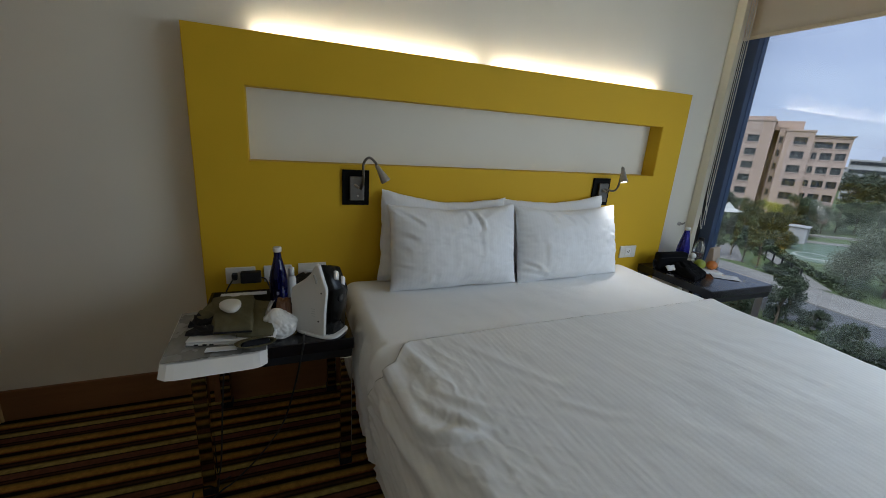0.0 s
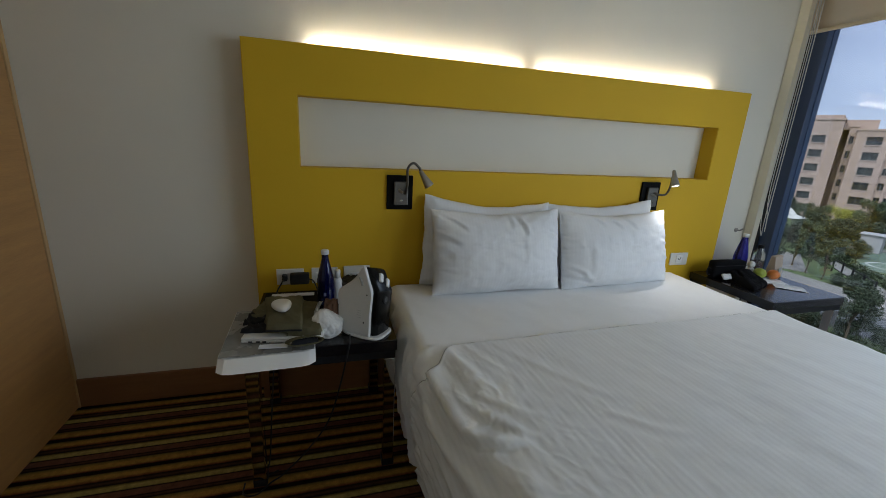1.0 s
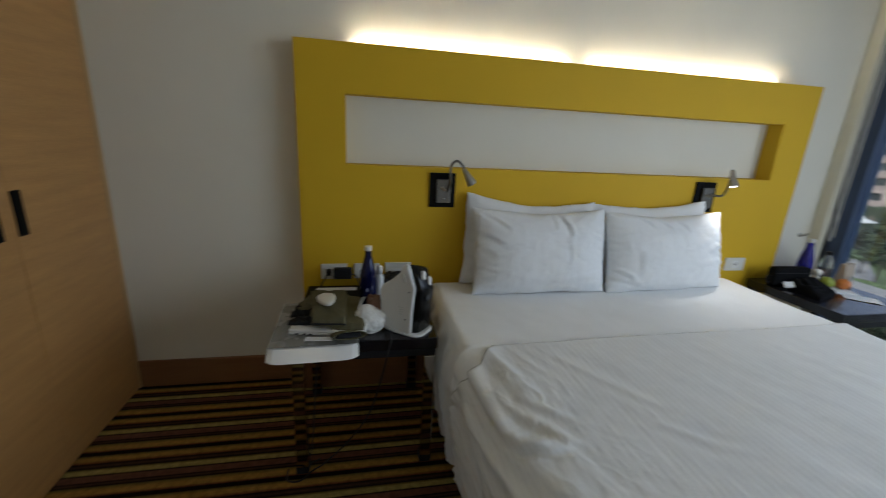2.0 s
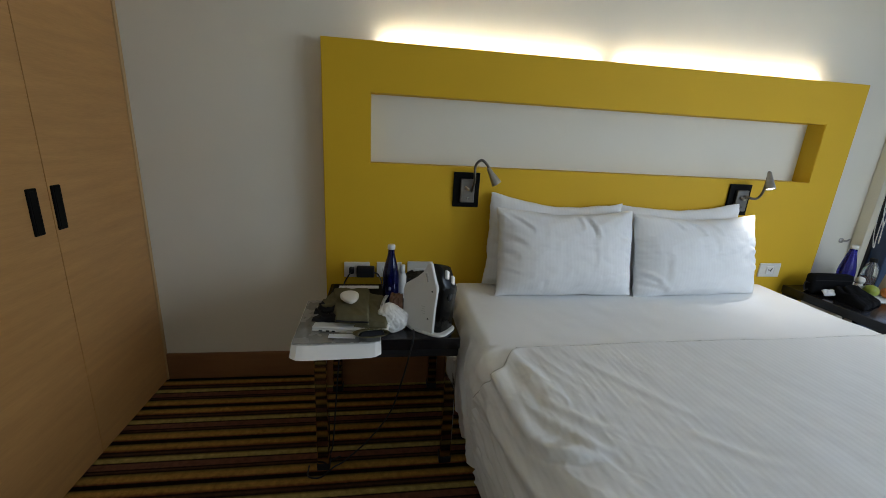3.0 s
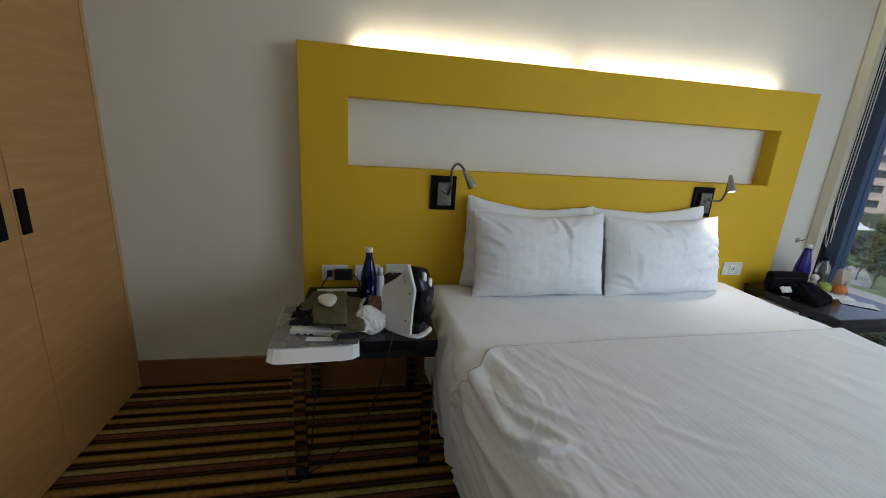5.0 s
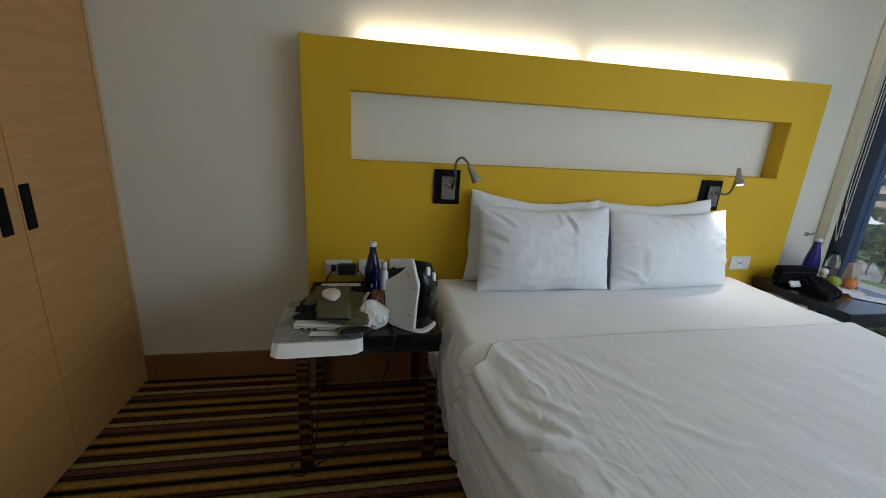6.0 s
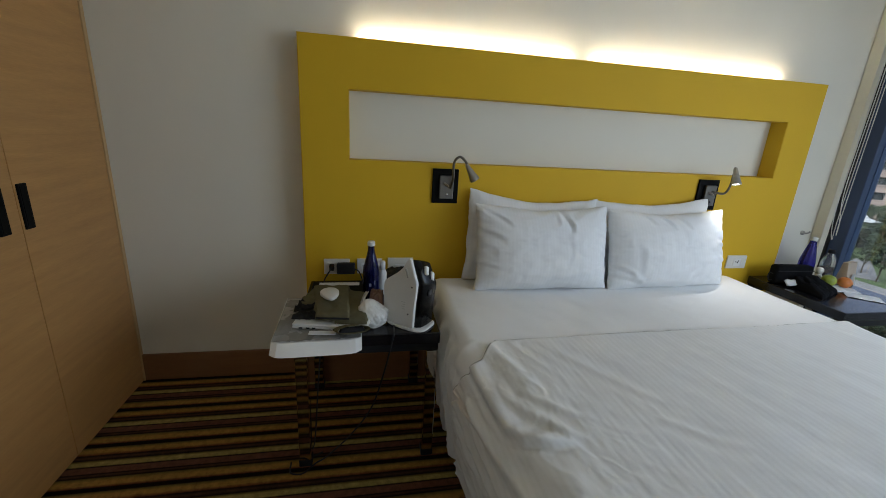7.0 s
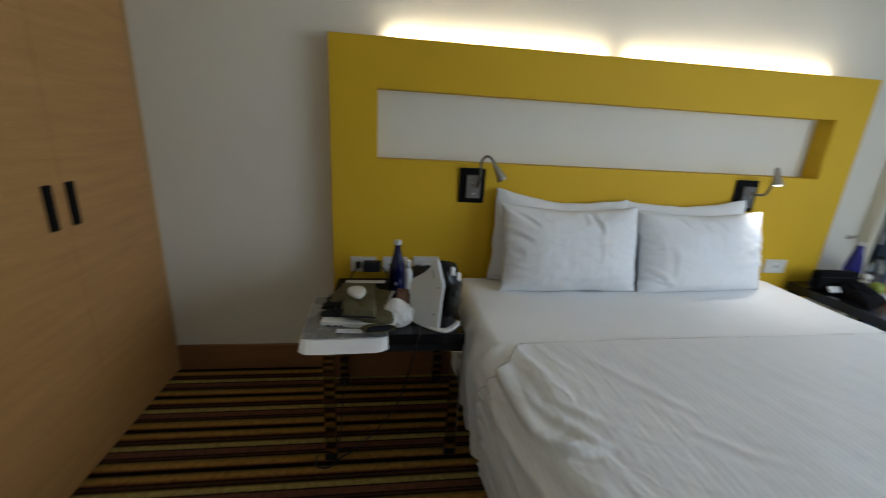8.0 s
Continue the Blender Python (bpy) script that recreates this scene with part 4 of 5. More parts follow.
# grey tube drawn for the handle slot; the shell itself is not cut
part("handle_slot", tube([(0.0, 0.036, 0.236), (0.0, 0.030, 0.222), (0.0, 0.026, 0.206)], 0.0045, 8), GREYMARK, mc, "grey strip at the handle slot", True)
dl = part("dial", lathe([(0.017, 0), (0.017, 0.003), (0.015, 0.004), (0.005, 0.0042)], 26, m=pose(0.056, -0.0345, 0.146, 90)), SATIN, mc, "black dial", True)
part("dial_ring", lathe([(0.0105, 0.0043), (0.0105, 0.0048), (0.009, 0.0048)], 22, m=pose(0.056, -0.0345, 0.146, 90)), DKFRAMEP, dl, "thin grey ring")
for x, y, z, tilt in ((0.050, -0.020, 0.228, 30), (0.080, -0.028, 0.200, 38)):
    bm = box(-0.011, 0.011, -0.006, 0.006, -0.016, 0.016, 0.004)
    for v in bm.verts:
        v.co = pose(x, y, z, -18, tilt, 0) @ v.co
    part("clip", bm, WHITE_PL, mc, "pale latch on top")
for y, z in ((0.008, 0.172), (0.022, 0.062)):
    part("screw", lathe([(0.0032, 0), (0.0032, 0.002), (0.002, 0.0025)], 10, m=pose(0.001, y, z, 0, -90)), SATIN, mc)
mat_print = mat("pale_grey_print", (0.62, 0.62, 0.59), 0.5, var=0.05, bump=0)
for k in range(4):
    part("print_line", box(-0.0006, 0.002, 0.034, 0.052 - 0.004 * (k % 2), 0.105 - 0.009 * k, 0.108 - 0.009 * k), mat_print, mc)

bag = thing("plastic_bag", "crumpled white plastic bag holding brown packet", "bag", (0.305, -0.595, T1))
bm = bmesh.new()
bmesh.ops.create_icosphere(bm, subdivisions=5, radius=1)
for v in bm.verts:
    p = v.co.copy()
    az = math.atan2(p.y, p.x)
    up = (p.z + 1) / 2
    wide = 1.0 - 0.30 * sstep(0.5, 1.0, up)
    pleat = 0.035 * sstep(0.2, 0.9, up) * math.sin(az * 7 + 3 * fbm(p.x * 2, p.y * 2, p.z)) + 0.07 * fbm(p.x * 1.6, p.y * 1.6, p.z * 1.6) + 0.14 * abs(fbm(p.x * 1.8 + 1, p.y * 2.0, p.z * 1.6 + 3, 2)) - 0.07 * max(0, 0.2 - abs(fbm(p.x * 2.2 + p.z, p.y * 2.2, p.z * 1.2, 1))) / 0.2 - 0.08 * max(0, 0.12 - abs(fbm(p.x * 2, p.y * 2, p.z * 2 + 7, 1))) / 0.12
    rr = wide * (1 + pleat)
    v.co = Vector((p.x * 0.060 * rr - 0.012 * sstep(0.5, 1, up), p.y * 0.046 * rr + 0.01 * up, max(0.0, 0.048 + p.z * 0.056)))
part("bag_body", bm, BAGFILM, bag, smooth=True)
ear = new("ear", sheet_mesh("ear", lambda u, v: Vector((-0.034 + 0.020 * v - 0.03 * math.sin(v * 2.6) * 0.4 + (u - 0.5) * 0.020 * (1 - 0.4 * v) + 0.005 * fbm(u * 4, v * 4, 1), 0.006 * math.sin(u * 9) + 0.006 + 0.01 * v, 0.064 + 0.066 * v)), 16, 20, BAGFILM, 0.001))
ear.parent = bag
packet = part("brown_packet", soft_slab(0.05, 0.05, 0.062, 8.0, 0.010, 14), BROWNSTUFF, bag, "brown packet in the bag", True)
packet.location = (0.014, 0.040, 0.058)

ad = thing("power_adapter", "black power adapter plugged into the wall socket", "adapter", (0.186, -0.1125, 0.628))
part("brick", box(-0.042, 0.042, -0.034, -0.0003, -0.026, 0.026, 0.006), SATIN, ad)
part("cable", tube([(0.042, -0.02, -0.004), (0.060, -0.03, -0.010), (0.075, -0.06, -0.035), (0.08, -0.08, -0.060)], 0.0028, 6), CABLE, ad)
pg = thing("plug", "black plug with cable in the wall socket", "plug", (0.121, -0.1125, 0.634))
part("plug_body", box(-0.011, 0.011, -0.03, -0.0003, -0.015, 0.013, 0.004), SATIN, pg)
part("cable", tube([(-0.004, -0.03, -0.006), (-0.014, -0.036, -0.022), (-0.03, -0.035, -0.05), (-0.034, -0.045, -0.0655), (-0.02, -0.08, -0.0675), (0.02, -0.11, -0.0675)], 0.0032, 6), CABLE, pg)
cb = thing("power_cable", "thin black cable hanging from the table to the carpet", "cable", (0, 0, 0))
part("cable", tube([(0.385, -0.60, TZ + 0.004), (0.380, -0.672, TZ + 0.004), (0.372, -0.679, 0.53), (0.345, -0.672, 0.40), (0.30, -0.668, 0.25), (0.22, -0.665, 0.13), (0.13, -0.66, 0.035), (0.09, -0.655, 0.005), (0.045, -0.70, 0.004), (0.0, -0.69, 0.004), (-0.005, -0.64, 0.004)], 0.0032, 6), CABLE, cb)
cb = thing("power_cable", "black cable hanging down beside the chrome table leg", "cable", (0, 0, 0))
part("cable", tube([(0.095, -0.20, 0.51), (0.092, -0.35, 0.42), (0.088, -0.50, 0.25), (0.08, -0.60, 0.06), (0.06, -0.62, 0.004), (0.11, -0.60, 0.004)], 0.003, 6), CABLE, cb)

# ---- belongings on the table by the window ----
pb = thing("toiletry_bag", "black soft toiletry bag with flap lying open", "bag", (0, 0, 0))
def wedge(c00, c10, c11, c01, back, front, seed, amp):
    """A soft body between four corners on plan, high at the back and low in front."""
    bm = soft_slab(2.0, 2.0, 1.0, seed, 0.0, 28, edge=0.3)
    for v in bm.verts:
        a, b = (v.co.x + 1) / 2, (v.co.y + 1) / 2
        x = (1 - b) * ((1 - a) * c00[0] + a * c10[0]) + b * ((1 - a) * c01[0] + a * c11[0])
        y = (1 - b) * ((1 - a) * c00[1] + a * c10[1]) + b * ((1 - a) * c01[1] + a * c11[1])
        h = front + (back - front) * b ** 1.3
        z = v.co.z * h * (1 + 0.25 * fbm(x * 12, y * 12, seed, 2)) + (amp * abs(fbm(x * 22, y * 14, seed + 3, 3)) if v.co.z > 0.3 else 0)
        v.co = Vector((x + 0.008 * fbm(y * 14, x * 9, seed), y + 0.008 * fbm(x * 14, y * 9, seed + 1), T1 + max(0.0, z)))
    return bm
part("bag_body", wedge((2.585, -0.475), (2.775, -0.410), (2.815, -0.265), (2.610, -0.285), 0.058, 0.020, 21.0, 0.012), BLACKCLOTH, pb, smooth=True)
part("flap", wedge((2.625, -0.405), (2.735, -0.375), (2.765, -0.300), (2.640, -0.310), 0.066, 0.044, 25.0, 0.008), BLACKCLOTH, pb, smooth=True)
bm = soft_slab(0.048, 0.036, 0.012, 28.0, 0.008, 18)
for v in bm.verts:
    v.co = pose(2.588, -0.300, T1 + 0.022, 34, -8, -20) @ v.co
part("tissue", bm, PAPER, pb, "crumpled white tissue", True)
ca = thing("camera_case", "upright black case behind the toiletry bag", "case", (2.655, -0.240, T1), -3)
part("case", box(-0.118, 0.118, -0.026, 0.032, 0.0, 0.106, 0.016, seg=3), BLACKCLOTH, ca, smooth=True)
part("lid_seam", box(-0.116, 0.116, -0.0275, -0.0255, 0.076, 0.080, 0.0006), SATIN, ca, "dark zipped seam")
part("handle", tube([(-0.116, 0.0, 0.055), (-0.140, 0.0, 0.062), (-0.146, 0.0, 0.040), (-0.134, 0.0, 0.018), (-0.116, 0.0, 0.020)], 0.003, 6), SATIN, ca, "thin wire loop")

b2 = thing("glass_bottle", "cobalt blue glass bottle with white cap by the window", "bottle", (2.845, -0.165, T1))
part("body", lathe([(0.034, 0), (0.0385, 0.004), (0.039, 0.012), (0.039, 0.10), (0.036, 0.125), (0.026, 0.175), (0.018, 0.212), (0.0155, 0.232)], 28), BACKLITGLASS, b2, smooth=True)
part("cap", lathe([(0.0175, 0.230), (0.0175, 0.248), (0.015, 0.251)], 22), WHITE_PL, b2, smooth=True)
b3 = thing("plastic_bottle", "clear plastic bottle half full of dark drink", "bottle", (2.945, -0.205, T1))
DRINK = mat("dark_drink", (0.06, 0.012, 0.008), 0.2, var=0.1, bump=0)
part("drink", lathe([(0.028, 0.002), (0.0305, 0.006), (0.0305, 0.085), (0.029, 0.0855)], 24), DRINK, b3, "dark red drink", True)
part("body", lathe([(0.031, 0), (0.0335, 0.005), (0.0335, 0.115), (0.028, 0.142), (0.016, 0.162), (0.015, 0.17)], 26), PALEGLASS, b3, smooth=True)
part("cap", lathe([(0.017, 0.168), (0.017, 0.184), (0.015, 0.186)], 20), SATIN, b3, "black cap", True)
kb = thing("paper_bag", "small kraft paper bag standing on the table", "paper bag", (3.0, -0.275, T1), 12)
bm = box(-0.045, 0.045, -0.03, 0.03, 0.0, 0.135, 0.003)
for v in bm.verts:
    v.co.y *= 1 - 0.6 * sstep(0.06, 0.135, v.co.z)
    v.co.x *= 1 + 0.08 * v.co.z / 0.135
part("bag", bm, KRAFT, kb)
part("stamp", lathe([(0.018, 0), (0.018, 0.001)], 20, m=pose(0.0, -0.0305, 0.055, 90)), GREYMARK, kb, "faded round stamp")
jr = thing("small_jar", "small white bottle with round cap", "bottle", (2.842, -0.245, T1))
part("body", lathe([(0.017, 0), (0.019, 0.003), (0.019, 0.045), (0.014, 0.055)], 20), WHITE_PL, jr, smooth=True)
part("cap", lathe([(0.008, 0.055), (0.017, 0.062), (0.021, 0.074), (0.018, 0.087), (0.008, 0.094)], 20), WHITE_PL, jr, smooth=True)
def fruit(at, r, material, label, cat):
    ob = thing(cat, label, cat, at, group="fruit on the table")
    bm = bmesh.new()
    bmesh.ops.create_uvsphere(bm, u_segments=24, v_segments=16, radius=r)
    for v in bm.verts:
        v.co.z *= 0.92
        v.co *= 1 + 0.03 * fbm(v.co.x * 30, v.co.y * 30, v.co.z * 30)
        v.co.z += r * 0.92
    part("flesh", bm, material, ob, smooth=True)
    part("stalk", lathe([(0.004, 0), (0.003, 0.004)], 8, m=pose(0, 0, r * 1.84 - 0.002)), BROWNSTUFF, ob)
TIS = T1 + 0.0065
fruit((2.842, -0.305, TIS), 0.034, LIME, "green lime beside an orange", "lime")
fruit((2.915, -0.335, TIS), 0.032, ORANGE, "ripe orange fruit beside a lime", "orange")
nap = thing("napkin", "crumpled white paper napkin under the fruit", "napkin", (2.87, -0.335, T1), -20)
part("napkin", soft_slab(0.17, 0.12, 0.006, 33.0, 0.004), PAPER, nap, smooth=True)
pp = thing("paper_sheet", "sheet of white paper lying on black table", "paper", (2.872, -0.462, T1), -42)
ob = new("sheet", sheet_mesh("sheet", lambda u, v: Vector((-0.075 + 0.15 * u, -0.052 + 0.104 * v, 0.0015 + 0.004 * abs(fbm(u * 2, v * 2)))), 10, 8, PAPER))
ob.parent = pp

# ---- outside ----
G = -11.7
GRASS = mat("mown_grass", (0.062, 0.090, 0.032), 0.95, var=0.35, scale=0.12, bump=0.5, bscale=3)
ASPHALT = mat("asphalt", (0.075, 0.078, 0.085), 0.85, var=0.2, scale=0.4, bump=0.2, bscale=8)
PAVE = mat("concrete_paving", (0.19, 0.18, 0.17), 0.85, var=0.15, scale=0.5, bump=0.2, bscale=6)
COURTG = mat("green_court_paint", (0.085, 0.125, 0.09), 0.8, var=0.12, scale=0.3, bump=0.1, bscale=6)
LINE = mat("white_line_paint", (0.42, 0.43, 0.41), 0.8, var=0.05)
BRICKP = mat("pink_brick_facade", (0.37, 0.275, 0.235), 0.85, var=0.2, scale=0.35, bump=0.3, bscale=9, stretch=(1, 1, 3))
DKGLASS = mat("dark_window_glass", (0.03, 0.035, 0.04), 0.1, var=0.4, scale=0.6, bump=0, rvar=0.05)
GREYC = mat("grey_concrete", (0.30, 0.30, 0.31), 0.85, var=0.12, scale=0.6, bump=0.1, bscale=8)
DKFRAME = mat("weathered_window_frame", (0.14, 0.135, 0.13), 0.6, var=0.2, scale=1.0, bump=0)
BARK = mat("tree_bark", (0.09, 0.07, 0.05), 0.9, var=0.25, scale=3, bump=0.4, bscale=20)
LEAVES = [mat("leaves_" + n, c, 0.6, var=0.45, scale=1.3, bump=0) for n, c in (("dark", (0.034, 0.050, 0.026)), ("mid", (0.058, 0.080, 0.036)), ("grey", (0.10, 0.115, 0.075)), ("yellow", (0.27, 0.27, 0.045)))]
TENTM = mat("white_canvas", (0.75, 0.75, 0.74), 0.7, var=0.04)

def polar(az, d):
    return 0.33 + d * math.cos(radians(az)), -2.0 + d * math.sin(radians(az))

tagged(new("ground", mesh_of("ground", box(-2500, 2500, -2500, 2500, G - 1, G), GRASS)), "mown green grass of the park", "ground", kind="structure")
tagged(new("road", mesh_of("road", box(39.5, 46.5, -300, 300, G, G + 0.03), ASPHALT)), "grey asphalt road past the park", "road", kind="structure")
bm = box(46.5, 46.8, -300, 300, G, G + 0.16, 0.03)
tagged(new("kerb", mesh_of("kerb", bm, PAVE)), "pale concrete kerb beside the road", "kerb", kind="structure")
tagged(new("pavement", mesh_of("pavement", box(46.8, 52.5, -300, 300, G, G + 0.13), PAVE)), "pale concrete pavement beside the road", "pavement", kind="structure")

def strip(name, a, b, w, h, material, label, cat, kind="structure"):
    (x0, y0), (x1, y1) = a, b
    L, ang = math.hypot(x1 - x0, y1 - y0), math.degrees(math.atan2(y1 - y0, x1 - x0))
    ob = new(name, mesh_of(name, box(-L / 2, L / 2, -w / 2, w / 2, 0, h), material))
    ob.matrix_basis = pose((x0 + x1) / 2, (y0 + y1) / 2, G, 0, 0, ang)
    return tagged(ob, label, cat, kind=kind)
strip("path", (53.0, 20.0), (73.0, 42.0), 1.6, 0.12, PAVE, "pale paved path through the park", "path")
strip("path", (72.0, 44.0), (98.0, 24.0), 2.2, 0.10, PAVE, "pale paved path below the building", "path")
strip("path", (78.0, 46.0), (105.0, 30.0), 1.2, 0.3, PAVE, "low pale garden wall in the park", "path")
strip("plaza", (52.5, 33.0), (62.0, 40.0), 9.0, 0.06, PAVE, "paved square in the park", "plaza")
strip("court", (68.0, 24.0), (86.0, 33.0), 14.0, 0.05, COURTG, "green painted sports court", "court")
cx, cy = polar(24.1, 77)
bm = bmesh.new()
ri = [[bm.verts.new((cx + r * math.cos(a), cy + r * math.sin(a), G + 0.056)) for a in (2 * math.pi * k / 48 for k in range(48))] for r in (2.1, 2.45)]
for k in range(48):
    bm.faces.new((ri[0][k], ri[1][k], ri[1][(k + 1) % 48], ri[0][(k + 1) % 48]))
tagged(new("court_marking", mesh_of("court_marking", bm, LINE)), "white circle painted on the court", "marking", kind="structure")

fence = thing("fence", "dark metal post fence beside the park path", "fence", (52.6, 22.0, G))
for k in range(13):
    t = k / 12
    part("post", box(20.5 * t - 0.07, 20.5 * t + 0.07, 22.5 * t - 0.07, 22.5 * t + 0.07, 0, 1.7, 0.01), SATIN, fence)
for z in (0.5, 1.55):
    part("rail", tube([(0, 0, z), (20.5, 22.5, z)], 0.05, 6, steps=0), SATIN, fence)

def make_tree(name, h, cr, ch, leaf, seed, label, droop=0.0, count=9000, size=0.135, cone=0.0):
    """A tree with forked trunk and a crown of leaf sprays gathered in clumps."""
    rnd = random.Random(seed)
    ob = thing(name, label, "tree", (0, 0, G))
    bm = tube([(0, 0, 0), (0.1, 0.05, h * 0.25), (-0.05, 0.1, h * 0.55), (0.05, 0, h * 0.85)], 0.05 * h * 0.45, 8, steps=3, taper=0.03)
    clumps = []
    nb = 15
    for k in range(nb):
        a = rnd.uniform(0, 2 * math.pi)
        t = rnd.uniform(0, 1)
        zz = h - ch + ch * (0.1 + 0.85 * t)
        rad = cr * (math.sin(math.pi * (0.15 + 0.8 * t)) ** 0.6) * (1 - cone * t) * rnd.uniform(0.45, 0.95)
        p = Vector((rad * math.cos(a), rad * math.sin(a), zz))
        clumps.append((p, cr * rnd.uniform(0.28, 0.48)))
        if k < 8:
            tube([(0, 0, max(0.3, zz * 0.55)), tuple(p * 0.5 + Vector((0, 0, zz * 0.38))), tuple(p)], 0.012 * h, 5, bm, steps=3, taper=0.02)
    part("trunk", bm, BARK, ob)
    verts, faces = [], []
    for i in range(count):
        c, r = clumps[rnd.randrange(nb)]
        d = Vector((rnd.gauss(0, 1), rnd.gauss(0, 1), rnd.gauss(0, 0.8)))
        d = d.normalized() * r * rnd.uniform(0.35, 1.05)
        p = c + d
        if droop:
            p.z -= droop * rnd.random() ** 1.5 * (p.xy.length / cr)
        p.z = max(0.15, p.z)
        s = size * rnd.uniform(0.6, 1.5)
        ax = Vector((rnd.gauss(0, 1), rnd.gauss(0, 1), rnd.gauss(0, 0.6) - droop)).normalized()
        bx = ax.cross(Vector((rnd.gauss(0, 1), rnd.gauss(0, 1), rnd.gauss(0, 1)))).normalized()
        b0 = len(verts)
        verts += [p - ax * s * 0.6, p + bx * s * 0.32, p + ax * s * 0.6, p - bx * s * 0.32]
        faces.append((b0, b0 + 1, b0 + 2, b0 + 3))
    me = bpy.data.meshes.new("crown")
    me.from_pydata(verts, [], faces)
    me.materials.append(leaf)
    cw = new("crown", me)
    cw.parent = ob
    return ob

kinds = {
    "round": make_tree("tree", 5.6, 2.5, 4.4, LEAVES[1], 1, "broad green park tree with uneven crown"),
    "dark": make_tree("tree", 6.4, 2.2, 5.6, LEAVES[0], 2, "dense dark green tree beside the road", size=0.19, cone=0.45),
    "willow": make_tree("tree", 8.2, 4.2, 6.2, LEAVES[2], 3, "large grey-green weeping tree over the court", droop=1.6, count=14000, size=0.17),
    "low": make_tree("tree", 3.2, 2.2, 3.0, LEAVES[0], 4, "low dark shrub-like tree on the grass", size=0.19),
    "yellow": make_tree("tree", 4.4, 2.6, 3.9, LEAVES[3], 5, "yellow-leaved shrub below the pink building"),
    "big": make_tree("tree", 10.5, 5.0, 8.0, LEAVES[0], 6, "tall dark tree beside the far building", count=4500, size=0.42),
    "young": make_tree("tree", 3.6, 0.9, 2.2, LEAVES[1], 7, "slender young tree on the lawn", count=900, size=0.16),
}
first = set()
def plant(kind, az, d, s=1.0, turn=0.0):
    x, y = polar(az, d)
    m = pose(x, y, G, 0, 0, turn)
    src = kinds[kind]
    if kind not in first:
        first.add(kind)
        src.scale = (s, s, s)
        src.location = (x, y, G)
    else:
        ob = copy_thing(src, m)
        ob.scale = (s, s, s)
for k, (kind, az, d, s) in enumerate((
        ("dark", 25.5, 41, 0.72), ("low", 22.6, 43, 0.46), ("low", 18.6, 37.6, 0.76), ("low", 30.0, 42, 0.7), ("dark", 33.5, 44, 0.7), ("low", 15.0, 35.5, 0.9), ("low", 13.0, 36, 0.9),
        ("willow", 18.3, 60, 0.92), ("willow", 14.8, 60, 0.85), ("willow", 21.2, 63, 0.55), ("willow", 19.6, 88, 0.8), ("willow", 17.0, 92, 0.9),
        ("low", 29.3, 74, 1.05), ("round", 30.6, 82, 0.7), ("low", 27.2, 80, 0.8), ("low", 32.0, 84, 1.2), ("round", 34.2, 76, 0.8), ("low", 25.6, 62, 0.45), ("low", 27.0, 60, 0.4),
        ("round", 31.5, 104, 0.9), ("round", 30.3, 101, 0.9), ("yellow", 29.0, 106, 1.0), ("yellow", 28.0, 107, 0.9), ("round", 26.6, 102, 1.2), ("round", 25.5, 104, 1.1), ("round", 24.2, 104, 0.9), ("dark", 33.0, 103, 0.9), ("low", 29.6, 95, 1.3), ("low", 28.0, 94, 1.2), ("low", 26.5, 94, 1.2),
        ("round", 23.2, 108, 1.0), ("round", 21.8, 112, 1.15), ("round", 20.2, 108, 1.2), ("round", 18.8, 112, 1.25), ("round", 17.2, 106, 1.25), ("round", 15.5, 110, 1.3),
        ("big", 22.6, 150, 1.0), ("big", 21.2, 148, 1.05), ("big", 19.6, 152, 1.05), ("big", 17.8, 150, 1.1), ("big", 16.0, 155, 1.1),
        ("young", 32.6, 64, 1.0), ("young", 31.2, 66, 1.0), ("young", 30.0, 63, 1.05), ("young", 28.6, 61, 1.0))):
    plant(kind, az, d, s, 47 * k)

# hedge bank along the path: small clumps
rnd = random.Random(9)
verts, faces = [], []
for i in range(5200):
    t = rnd.random()
    x, y = 53.5 + 21 * t + rnd.gauss(0, 0.5), 17.5 + 23 * t + rnd.gauss(0, 0.5)
    if rnd.random() < 0.12:
        x, y = 38.6 + rnd.gauss(0, 0.25), rnd.uniform(7, 27)
    p = Vector((x, y, G + rnd.uniform(0, 0.4)))
    ax = Vector((rnd.gauss(0, 1), rnd.gauss(0, 1), rnd.gauss(0, 1))).normalized() * 0.2
    bx = ax.cross(Vector((0.3, 0.2, 1))).normalized() * 0.11
    b0 = len(verts)
    verts += [p - ax, p + bx, p + ax, p - bx]
    faces.append((b0, b0 + 1, b0 + 2, b0 + 3))
me = bpy.data.meshes.new("undergrowth")
me.from_pydata(verts, [], faces)
me.materials.append(LEAVES[1])
tagged(new("undergrowth", me), "low green undergrowth beside path and road", "plants", kind="stuff")

